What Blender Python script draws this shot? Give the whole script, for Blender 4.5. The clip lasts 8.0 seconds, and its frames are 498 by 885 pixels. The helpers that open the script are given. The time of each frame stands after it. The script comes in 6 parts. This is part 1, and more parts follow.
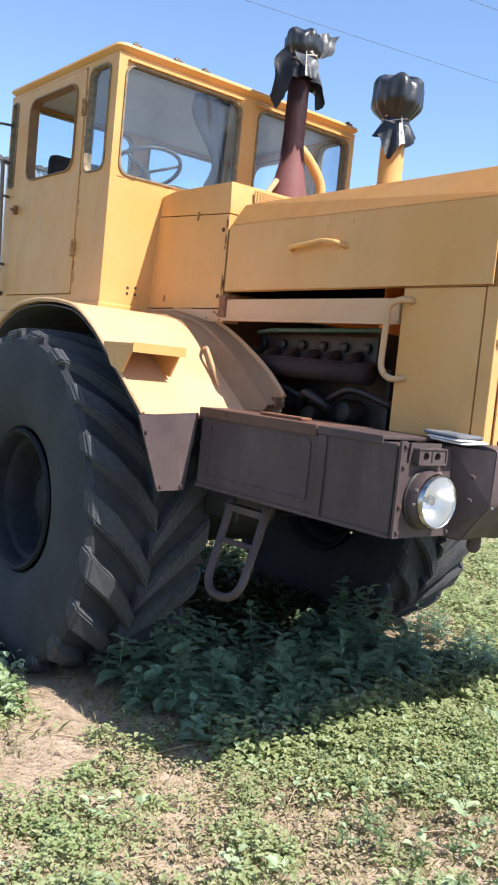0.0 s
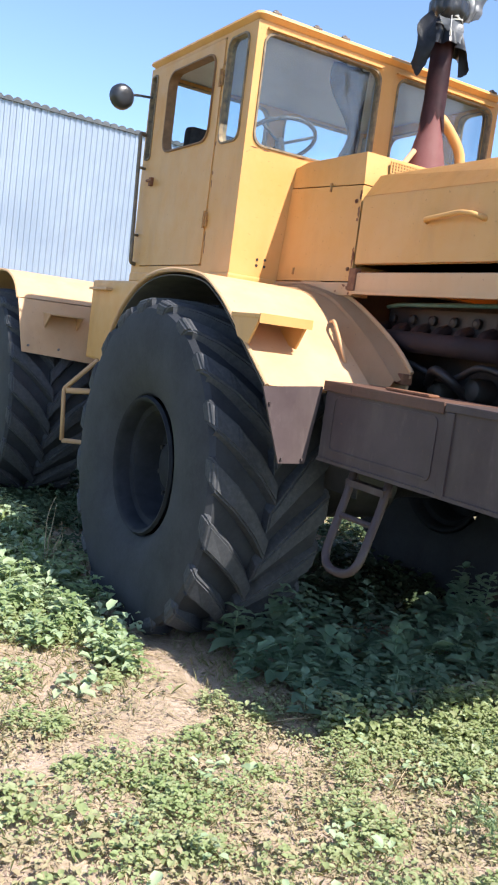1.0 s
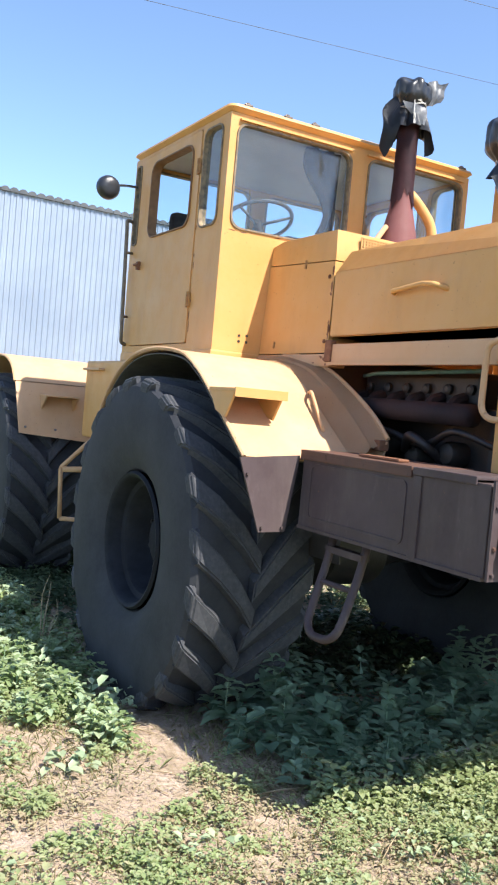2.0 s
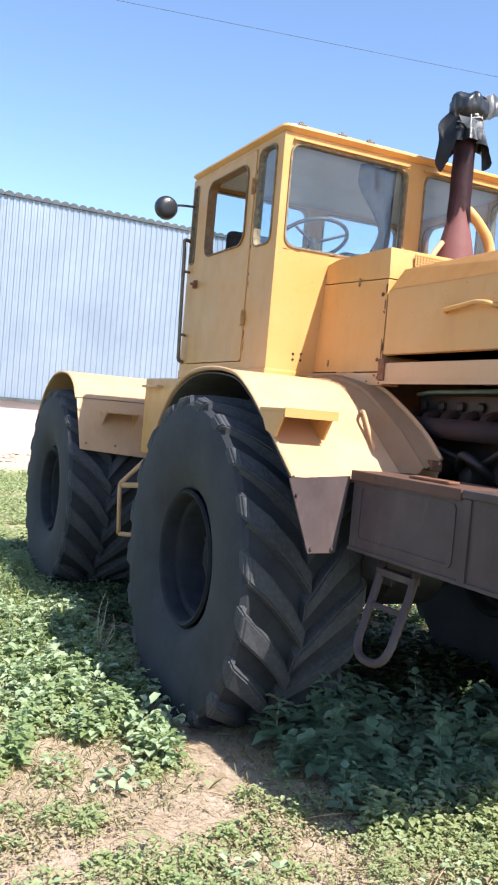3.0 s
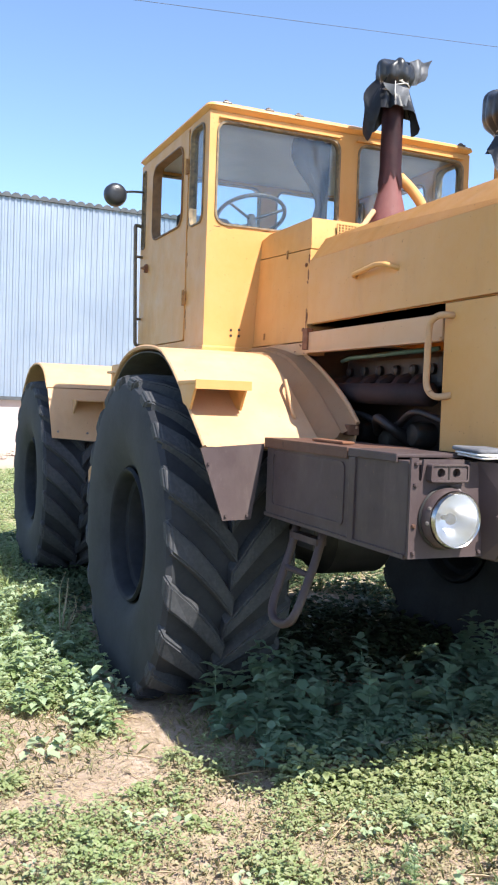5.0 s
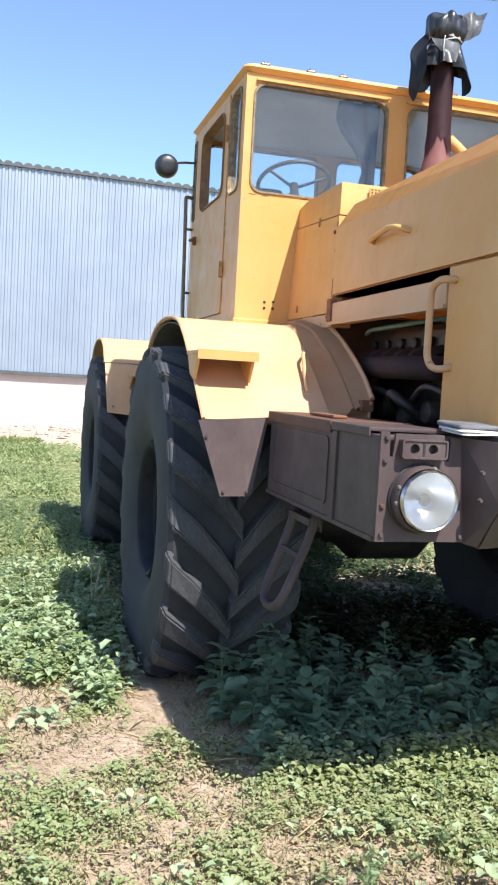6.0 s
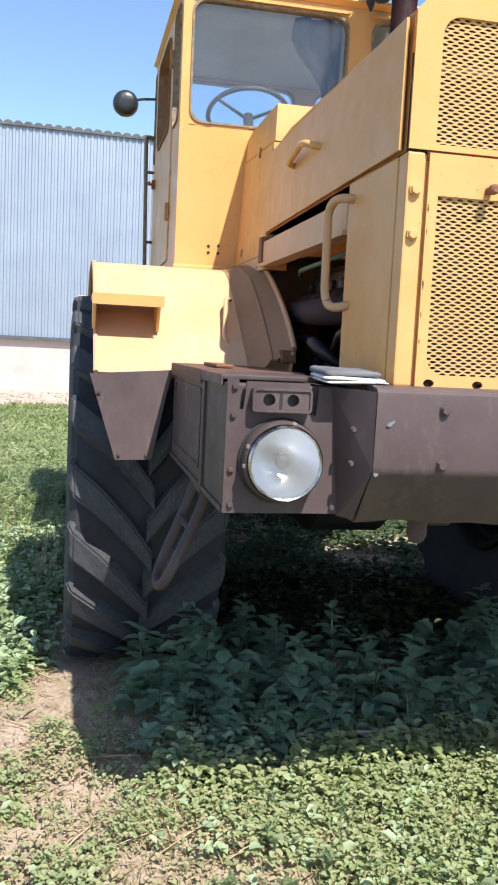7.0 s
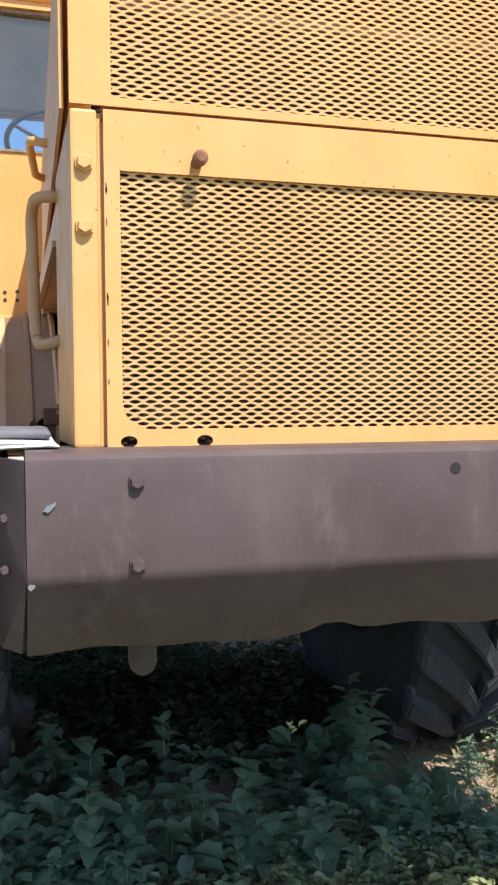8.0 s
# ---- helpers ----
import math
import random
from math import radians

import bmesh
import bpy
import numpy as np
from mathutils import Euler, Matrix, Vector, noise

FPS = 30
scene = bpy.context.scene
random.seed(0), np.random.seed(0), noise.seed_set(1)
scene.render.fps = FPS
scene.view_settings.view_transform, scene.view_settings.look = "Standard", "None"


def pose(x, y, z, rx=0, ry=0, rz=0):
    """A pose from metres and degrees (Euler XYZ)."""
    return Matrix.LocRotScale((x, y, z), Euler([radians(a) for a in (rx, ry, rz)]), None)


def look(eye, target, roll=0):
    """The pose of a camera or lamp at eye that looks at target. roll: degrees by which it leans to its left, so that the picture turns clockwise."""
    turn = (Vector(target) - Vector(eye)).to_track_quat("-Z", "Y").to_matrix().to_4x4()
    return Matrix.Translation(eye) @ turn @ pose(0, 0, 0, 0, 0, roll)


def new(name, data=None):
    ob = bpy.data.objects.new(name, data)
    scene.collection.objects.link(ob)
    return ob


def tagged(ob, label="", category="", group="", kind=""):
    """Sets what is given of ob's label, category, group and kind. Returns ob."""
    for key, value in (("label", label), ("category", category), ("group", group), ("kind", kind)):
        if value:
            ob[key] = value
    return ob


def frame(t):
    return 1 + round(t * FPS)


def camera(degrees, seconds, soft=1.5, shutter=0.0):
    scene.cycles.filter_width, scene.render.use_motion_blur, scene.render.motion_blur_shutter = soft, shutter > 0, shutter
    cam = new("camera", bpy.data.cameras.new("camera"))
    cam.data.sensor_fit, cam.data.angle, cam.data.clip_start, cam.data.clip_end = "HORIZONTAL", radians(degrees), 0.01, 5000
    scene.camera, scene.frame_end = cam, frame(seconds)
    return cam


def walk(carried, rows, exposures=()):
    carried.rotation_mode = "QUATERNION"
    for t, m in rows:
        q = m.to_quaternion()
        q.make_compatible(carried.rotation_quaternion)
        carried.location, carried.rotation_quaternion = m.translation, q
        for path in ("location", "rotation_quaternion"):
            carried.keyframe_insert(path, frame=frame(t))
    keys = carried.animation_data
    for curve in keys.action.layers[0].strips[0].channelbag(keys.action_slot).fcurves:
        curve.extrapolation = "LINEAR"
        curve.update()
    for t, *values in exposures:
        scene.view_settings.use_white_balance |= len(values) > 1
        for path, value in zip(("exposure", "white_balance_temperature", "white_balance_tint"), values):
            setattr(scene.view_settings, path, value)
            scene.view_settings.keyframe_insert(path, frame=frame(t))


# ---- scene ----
cam = camera(32.3, 8.0, 2.1)
PATH = [
    (0, (-3.460, -2.037, 1.683), (-2.196, -0.495, 1.527), 5.7),
    (0.2, (-3.451, -1.962, 1.648), (-2.257, -0.368, 1.472), 8.7),
    (0.5, (-3.462, -1.967, 1.673), (-2.425, -0.276, 1.421), 8.5),
    (0.7, (-3.500, -1.998, 1.659), (-2.498, -0.288, 1.389), 8.2),
    (1, (-3.440, -2.013, 1.658), (-2.406, -0.318, 1.420), 7.4),
    (1.2, (-3.439, -2.034, 1.672), (-2.391, -0.345, 1.449), 6.4),
    (1.5, (-3.436, -2.113, 1.669), (-2.360, -0.434, 1.516), 5.3),
    (1.7, (-3.438, -2.130, 1.653), (-2.370, -0.443, 1.536), 5.0),
    (2, (-3.349, -2.177, 1.674), (-2.351, -0.445, 1.600), 5.1),
    (2.2, (-3.299, -2.197, 1.685), (-2.390, -0.418, 1.597), 5.5),
    (3.3, (-3.269, -2.227, 1.731), (-2.412, -0.421, 1.698), 4.8),
    (3.5, (-3.236, -2.249, 1.713), (-2.360, -0.451, 1.699), 4.5),
    (4, (-3.129, -2.382, 1.691), (-2.216, -0.604, 1.649), 3.6),
    (4.5, (-2.999, -2.534, 1.673), (-2.109, -0.744, 1.602), 2.8),
    (4.7, (-2.918, -2.536, 1.675), (-2.069, -0.727, 1.597), 2.3),
    (5.8, (-2.351, -2.513, 1.634), (-1.753, -0.608, 1.513), 2.8),
    (6, (-2.226, -2.534, 1.627), (-1.690, -0.612, 1.493), 3.2),
    (6.2, (-2.090, -2.499, 1.603), (-1.615, -0.562, 1.454), 3.6),
    (6.5, (-1.848, -2.383, 1.573), (-1.504, -0.422, 1.388), 4.3),
    (6.8, (-1.644, -2.286, 1.582), (-1.294, -0.328, 1.372), 4.6),
    (7, (-1.489, -2.220, 1.580), (-1.076, -0.275, 1.365), 2.8),
    (7.3, (-1.236, -2.157, 1.647), (-0.826, -0.214, 1.412), 2.6),
    (7.5, (-1.081, -2.047, 1.591), (-0.638, -0.104, 1.433), 1.1),
    (7.6, (-0.977, -1.976, 1.570), (-0.525, -0.033, 1.434), 0.5),
    (7.8, (-0.877, -1.814, 1.547), (-0.381, 0.121, 1.457), 0.5),
    (8, (-0.746, -1.620, 1.564), (-0.210, 0.305, 1.495), -0.5),
]
walk(cam, [(t, look(eye, target, roll)) for t, eye, target, roll in PATH], exposures=[(0, 1.06), (1.2, 1.19), (4.5, 1.19), (6.0, 1.10), (6.5, 1.0), (7.5, 0.93), (8, 0.84)])

# ---- world, sun, exposure ----
AX = 0.04  # the tractor's middle line
SUN_WAY = Vector((-0.235, 0.70, -1.0))
w = bpy.data.worlds.new("sky_world")
scene.world = w
w.use_nodes = True
wn = w.node_tree.nodes
sky = wn.new("ShaderNodeTexSky")
sky.sky_type = "NISHITA"
sky.sun_disc = False
sky.sun_elevation = math.asin(1.0 / SUN_WAY.length)
sky.sun_rotation = math.atan2(0.235, -0.70)
sky.air_density, sky.dust_density, sky.ozone_density = 0.80, 0.50, 3.2
wn["Background"].inputs["Strength"].default_value = 0.139
w.node_tree.links.new(sky.outputs[0], wn["Background"].inputs["Color"])
sun = new("sun", bpy.data.lights.new("sun", "SUN"))
sun.data.energy, sun.data.angle, sun.data.color = 4.4, radians(0.55), (1.0, 0.955, 0.885)
sun.matrix_world = look((4, -17, 25), Vector((4, -17, 25)) + SUN_WAY)


# ---- materials ----
def nodes_of(name):
    m = bpy.data.materials.new(name)
    m.use_nodes = True
    nt = m.node_tree
    return m, nt, nt.nodes["Principled BSDF"]


def noise_tex(nt, scale, detail=4.0, rough=0.6, stretch=(1, 1, 1), obj=True):
    tc = nt.nodes.new("ShaderNodeTexCoord")
    mp = nt.nodes.new("ShaderNodeMapping")
    mp.inputs["Scale"].default_value = stretch
    n = nt.nodes.new("ShaderNodeTexNoise")
    n.inputs["Scale"].default_value = scale
    n.inputs["Detail"].default_value = detail
    n.inputs["Roughness"].default_value = rough
    nt.links.new(tc.outputs["Object"], mp.inputs["Vector"])
    nt.links.new(mp.outputs[0], n.inputs["Vector"])
    return n.outputs["Fac"]


def ramp(nt, fac, stops):
    r = nt.nodes.new("ShaderNodeValToRGB")
    el = r.color_ramp.elements
    while len(el) < len(stops):
        el.new(0.5)
    for e, (p, c) in zip(el, stops):
        e.position = p
        e.color = (*c, 1) if len(c) == 3 else c
    nt.links.new(fac, r.inputs[0])
    return r.outputs[0]


def mix(nt, fac, a, b, mode="MIX"):
    m = nt.nodes.new("ShaderNodeMix")
    m.data_type, m.blend_type = "RGBA", mode
    for sock, v in ((m.inputs[0], fac), (m.inputs[6], a), (m.inputs[7], b)):
        if isinstance(v, (int, float)):
            sock.default_value = v
        elif isinstance(v, tuple):
            sock.default_value = (*v, 1)
        else:
            nt.links.new(v, sock)
    return m.outputs[2]


def bump(nt, bsdf, height, strength=0.3, dist=0.01):
    b = nt.nodes.new("ShaderNodeBump")
    b.inputs["Strength"].default_value = strength
    b.inputs["Distance"].default_value = dist
    nt.links.new(height, b.inputs["Height"])
    nt.links.new(b.outputs[0], bsdf.inputs["Normal"])


def paint(name, base, fade, chip, rough=0.45, chip_at=0.68, grime=(0.12, 0.09, 0.06), grime_amt=0.14, streak=True, scuff=0.07):
    """Old paint: two tones of fading, grime in streaks, chips of bare or rusty metal."""
    m, nt, p = nodes_of(name)
    a = mix(nt, ramp(nt, noise_tex(nt, 2.2, 5), [(0.35, (0, 0, 0)), (0.7, (1, 1, 1))]), base, fade)
    a = mix(nt, ramp(nt, noise_tex(nt, 38, 4), [(0.3, (0, 0, 0)), (0.8, (0.22, 0.22, 0.22))]), a, fade)
    if streak:
        g = ramp(nt, noise_tex(nt, 3, 5, 0.6, (2, 2, 0.6)), [(0.50, (0, 0, 0)), (0.78, (grime_amt,) * 3)])
        a = mix(nt, g, a, grime)
    c = ramp(nt, noise_tex(nt, 17, 7, 0.72), [(chip_at, (0, 0, 0)), (chip_at + 0.025, (1, 1, 1))])
    a = mix(nt, c, a, chip)
    c = ramp(nt, noise_tex(nt, 75, 3, 0.6), [(0.705, (0, 0, 0)), (0.73, (0.8, 0.8, 0.8))])
    a = mix(nt, c, a, chip)
    s = ramp(nt, noise_tex(nt, 8, 9, 0.78, (1, 1, 0.35)), [(0.56, (0, 0, 0)), (0.72, (scuff,) * 3)])
    a = mix(nt, s, a, (0.42, 0.36, 0.31))
    nt.links.new(a, p.inputs["Base Color"])
    r = ramp(nt, noise_tex(nt, 9, 5), [(0.3, (rough - 0.1,) * 3), (0.7, (rough + 0.15,) * 3)])
    nt.links.new(r, p.inputs["Roughness"])
    p.inputs["Specular IOR Level"].default_value = 0.2
    h = nt.nodes.new("ShaderNodeMath")
    h.operation = "MULTIPLY_ADD"
    h.inputs[1].default_value = 0.15
    nt.links.new(noise_tex(nt, 26, 6), h.inputs[0])
    nt.links.new(noise_tex(nt, 2.6, 2), h.inputs[2])
    bump(nt, p, h.outputs[0], 0.35, 0.016)
    return m


def plain(name, a, b, scale=12, rough=0.6, metal=0.0, bumps=0.2, bscale=40):
    m, nt, p = nodes_of(name)
    c = mix(nt, ramp(nt, noise_tex(nt, scale, 6, 0.65), [(0.32, (0, 0, 0)), (0.7, (1, 1, 1))]), a, b)
    nt.links.new(c, p.inputs["Base Color"])
    p.inputs["Roughness"].default_value = rough
    p.inputs["Metallic"].default_value = metal
    bump(nt, p, noise_tex(nt, bscale, 5), bumps, 0.004)
    return m


YELLOW = paint("yellow_paint", (0.615, 0.318, 0.098), (0.64, 0.362, 0.148), (0.16, 0.07, 0.03), 0.42, 0.70)
YELLOW_FADED = paint("faded_yellow_paint", (0.575, 0.338, 0.172), (0.595, 0.383, 0.23), (0.20, 0.09, 0.05), 0.5, 0.69)
YELLOW_MESH = paint("grille_yellow_paint", (0.64, 0.40, 0.17), (0.66, 0.45, 0.22), (0.3, 0.15, 0.06), 0.5, 0.72)
BLACK_PAINT = paint("black_brown_paint", (0.066, 0.046, 0.046), (0.096, 0.070, 0.071), (0.16, 0.09, 0.06), 0.46, 0.70, (0.16, 0.13, 0.11), 0.4, True, 0.14)
RUST_BLACK = paint("rusty_black_paint", (0.10, 0.055, 0.042), (0.14, 0.075, 0.055), (0.05, 0.03, 0.025), 0.6, 0.64, (0.06, 0.05, 0.045), 0.4)
WRAP = plain("dark_maroon_wrap", (0.040, 0.012, 0.016), (0.085, 0.030, 0.034), 7, 0.6, 0, 0.5, 18)
PADGREY = plain("grey_felt_pad", (0.09, 0.09, 0.10), (0.16, 0.16, 0.17), 9, 0.8, 0, 0.4, 60)
# pale grey imitates sunlit sheen on folds of the black sheet
BAGPALE = plain("pale_grey_plastic", (0.16, 0.17, 0.19), (0.28, 0.29, 0.31), 8, 0.35, 0, 0.5, 22)
MAROON = paint("maroon_pipe_paint", (0.15, 0.055, 0.052), (0.20, 0.085, 0.08), (0.06, 0.03, 0.02), 0.55, 0.69)
DARK = plain("dark_oily_metal", (0.018, 0.016, 0.015), (0.045, 0.038, 0.033), 9, 0.55)
UNDERSIDE = plain("dusty_sheet_underside", (0.07, 0.066, 0.064), (0.13, 0.12, 0.11), 7, 0.85)
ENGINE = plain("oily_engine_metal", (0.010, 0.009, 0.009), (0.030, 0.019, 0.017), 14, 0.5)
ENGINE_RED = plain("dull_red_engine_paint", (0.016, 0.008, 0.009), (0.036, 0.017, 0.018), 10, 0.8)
ENGINE_GREEN = plain("green_pipe_paint", (0.04, 0.10, 0.08), (0.08, 0.16, 0.13), 18, 0.5)
RADIATOR = plain("rusty_radiator_core", (0.055, 0.026, 0.010), (0.10, 0.050, 0.020), 40, 0.8)
OLDHINGE = plain("rust_stained_yellow", (0.24, 0.11, 0.04), (0.50, 0.28, 0.10), 30, 0.7)
GRABRAIL = plain("worn_rail_paint", (0.10, 0.085, 0.07), (0.22, 0.17, 0.11), 14, 0.55)
RUST = plain("rusted_steel", (0.14, 0.05, 0.025), (0.26, 0.12, 0.06), 25, 0.8)
BOLT = plain("worn_bolt_steel", (0.16, 0.13, 0.12), (0.32, 0.28, 0.26), 40, 0.5, 0.3)
CHROME = plain("worn_lamp_chrome", (0.62, 0.62, 0.62), (0.16, 0.13, 0.11), 26, 0.24, 1.0, 0.15)
RIM = plain("dark_blue_rim_paint", (0.012, 0.013, 0.016), (0.026, 0.028, 0.034), 8, 0.7)
RIM.node_tree.nodes["Principled BSDF"].inputs["Specular IOR Level"].default_value = 0.2
# brown paint darkened for the shaded thickness of the door's window edge
BROWNED = plain("shaded_brown_paint", (0.16, 0.085, 0.04), (0.26, 0.14, 0.065), 20, 0.7)
SEAL = plain("grey_rubber_seal", (0.10, 0.08, 0.06), (0.34, 0.24, 0.13), 30, 0.7)
LINER = plain("grey_headliner", (0.44, 0.48, 0.58), (0.52, 0.56, 0.66), 6, 0.9)
SEATCLOTH = plain("dark_seat_cloth", (0.02, 0.022, 0.028), (0.05, 0.05, 0.055), 20, 0.9)
BAG = plain("black_plastic_sheet", (0.010, 0.011, 0.014), (0.032, 0.034, 0.041), 5, 0.36, 0, 0.8, 26)
ROPE = plain("grey_twine", (0.45, 0.44, 0.42), (0.62, 0.6, 0.57), 60, 0.9)
CABLE = plain("wire_dark", (0.05, 0.05, 0.055), (0.08, 0.08, 0.08), 5, 0.7)
REDWALL = plain("faded_red_paint", (0.45, 0.17, 0.15), (0.55, 0.28, 0.25), 6, 0.8)
WALLWASH = plain("whitewashed_plaster", (0.44, 0.36, 0.33), (0.54, 0.455, 0.42), 1.3, 0.9, 0, 0.3, 14)
SHEETDARK = plain("dark_roof_edge", (0.05, 0.055, 0.06), (0.10, 0.11, 0.12), 4, 0.6)
CONCRETE_DARK = plain("dark_grey_concrete", (0.035, 0.037, 0.04), (0.065, 0.066, 0.07), 2, 0.9)
LENS_AMBER = plain("dull_lamp_lens", (0.12, 0.085, 0.06), (0.17, 0.13, 0.10), 20, 0.3)
CURTAIN = plain("dark_brown_cloth", (0.010, 0.009, 0.009), (0.028, 0.022, 0.020), 14, 0.9, 0, 0.5, 20)
PAPER = plain("pale_bent_sheet", (0.66, 0.63, 0.60), (0.76, 0.74, 0.70), 10, 0.6)
PALESTICK = plain("bleached_stick", (0.48, 0.42, 0.33), (0.62, 0.56, 0.46), 20, 0.8)
WOODDRY = plain("dry_stalk", (0.30, 0.24, 0.15), (0.42, 0.35, 0.24), 20, 0.9)
HILL = plain("far_dry_hills", (0.24, 0.18, 0.17), (0.30, 0.23, 0.22), 0.004, 1.0, 0, 0.0)


def rubber_material(name="dusty_tyre_rubber", dust=(0.07, 0.068, 0.066), amount=0.35):
    m, nt, p = nodes_of(name)
    d = ramp(nt, noise_tex(nt, 3.5, 6, 0.7), [(0.35, (0, 0, 0)), (0.75, (1, 1, 1))])
    a = mix(nt, d, (0.020, 0.022, 0.028), (0.046, 0.048, 0.057))
    g = ramp(nt, noise_tex(nt, 45, 5), [(0.42, (amount * 0.4,) * 3), (0.8, (amount,) * 3)])
    a = mix(nt, g, a, dust)
    nt.links.new(a, p.inputs["Base Color"])
    p.inputs["Roughness"].default_value = 0.72
    p.inputs["Specular IOR Level"].default_value = 0.25
    bump(nt, p, noise_tex(nt, 70, 4), 0.2, 0.004)
    return m


def glass_material(name, dust=0.10, tint=(0.9, 0.95, 0.97), dirt_haze=(0.34, 0.38, 0.44)):
    m, nt, p = nodes_of(name)
    nt.nodes.remove(p)
    out = nt.nodes["Material Output"]
    tr, gl, df = (nt.nodes.new("ShaderNodeBsdf" + k) for k in ("Transparent", "Glossy", "Diffuse"))
    tr.inputs[0].default_value = (*tint, 1)
    gl.inputs["Roughness"].default_value = 0.03
    # dust on the pane; its bluish tone also imitates haze of reflected sky
    df.inputs[0].default_value = (*dirt_haze, 1)
    fr, grow, gloss = nt.nodes.new("ShaderNodeLayerWeight"), nt.nodes.new("ShaderNodeMath"), nt.nodes.new("ShaderNodeMath")
    fr.inputs["Blend"].default_value = 0.5
    grow.operation, gloss.operation = "POWER", "MULTIPLY_ADD"
    grow.inputs[1].default_value = 5.0
    gloss.inputs[1].default_value, gloss.inputs[2].default_value = 0.92, 0.04
    nt.links.new(fr.outputs["Facing"], grow.inputs[0])
    nt.links.new(grow.outputs[0], gloss.inputs[0])
    s1, s2 = nt.nodes.new("ShaderNodeMixShader"), nt.nodes.new("ShaderNodeMixShader")
    f = ramp(nt, noise_tex(nt, 4, 6, 0.7), [(0.3, (dust * 0.5,) * 3), (0.75, (dust * 1.8,) * 3)])
    nt.links.new(f, s1.inputs[0])
    nt.links.new(tr.outputs[0], s1.inputs[1])
    nt.links.new(df.outputs[0], s1.inputs[2])
    nt.links.new(gloss.outputs[0], s2.inputs[0])
    nt.links.new(s1.outputs[0], s2.inputs[1])
    nt.links.new(gl.outputs[0], s2.inputs[2])
    nt.links.new(s2.outputs[0], out.inputs[0])
    return m


def tin_material():
    m, nt, p = nodes_of("galvanised_sheet")
    a = mix(nt, ramp(nt, noise_tex(nt, 0.6, 5), [(0.3, (0, 0, 0)), (0.7, (1, 1, 1))]), (0.265, 0.315, 0.385), (0.325, 0.375, 0.445))
    a = mix(nt, ramp(nt, noise_tex(nt, 1.5, 6, 0.6, (3, 3, 0.15)), [(0.5, (0, 0, 0)), (0.8, (0.3, 0.3, 0.3))]), a, (0.25, 0.265, 0.30))
    nt.links.new(a, p.inputs["Base Color"])
    p.inputs["Metallic"].default_value = 0.5
    p.inputs["Roughness"].default_value = 0.5
    bump(nt, p, noise_tex(nt, 6, 4), 0.1, 0.01)
    return m


def leaf_material(name, cols, rough=0.5, trans=0.45):
    m, nt, p = nodes_of(name)
    g = nt.nodes.new("ShaderNodeNewGeometry")
    c = ramp(nt, g.outputs["Random Per Island"], [(i / (len(cols) - 1), c) for i, c in enumerate(cols)])
    c = mix(nt, ramp(nt, noise_tex(nt, 1.4, 3), [(0.3, (0, 0, 0)), (0.7, (0.5, 0.5, 0.5))]), c, cols[-1])
    nt.links.new(c, p.inputs["Base Color"])
    p.inputs["Roughness"].default_value = rough
    out = nt.nodes["Material Output"]
    t = nt.nodes.new("ShaderNodeBsdfTranslucent")
    nt.links.new(c, t.inputs[0])
    s = nt.nodes.new("ShaderNodeMixShader")
    s.inputs[0].default_value = trans
    nt.links.new(p.outputs[0], s.inputs[1])
    nt.links.new(t.outputs[0], s.inputs[2])
    nt.links.new(s.outputs[0], out.inputs[0])
    return m


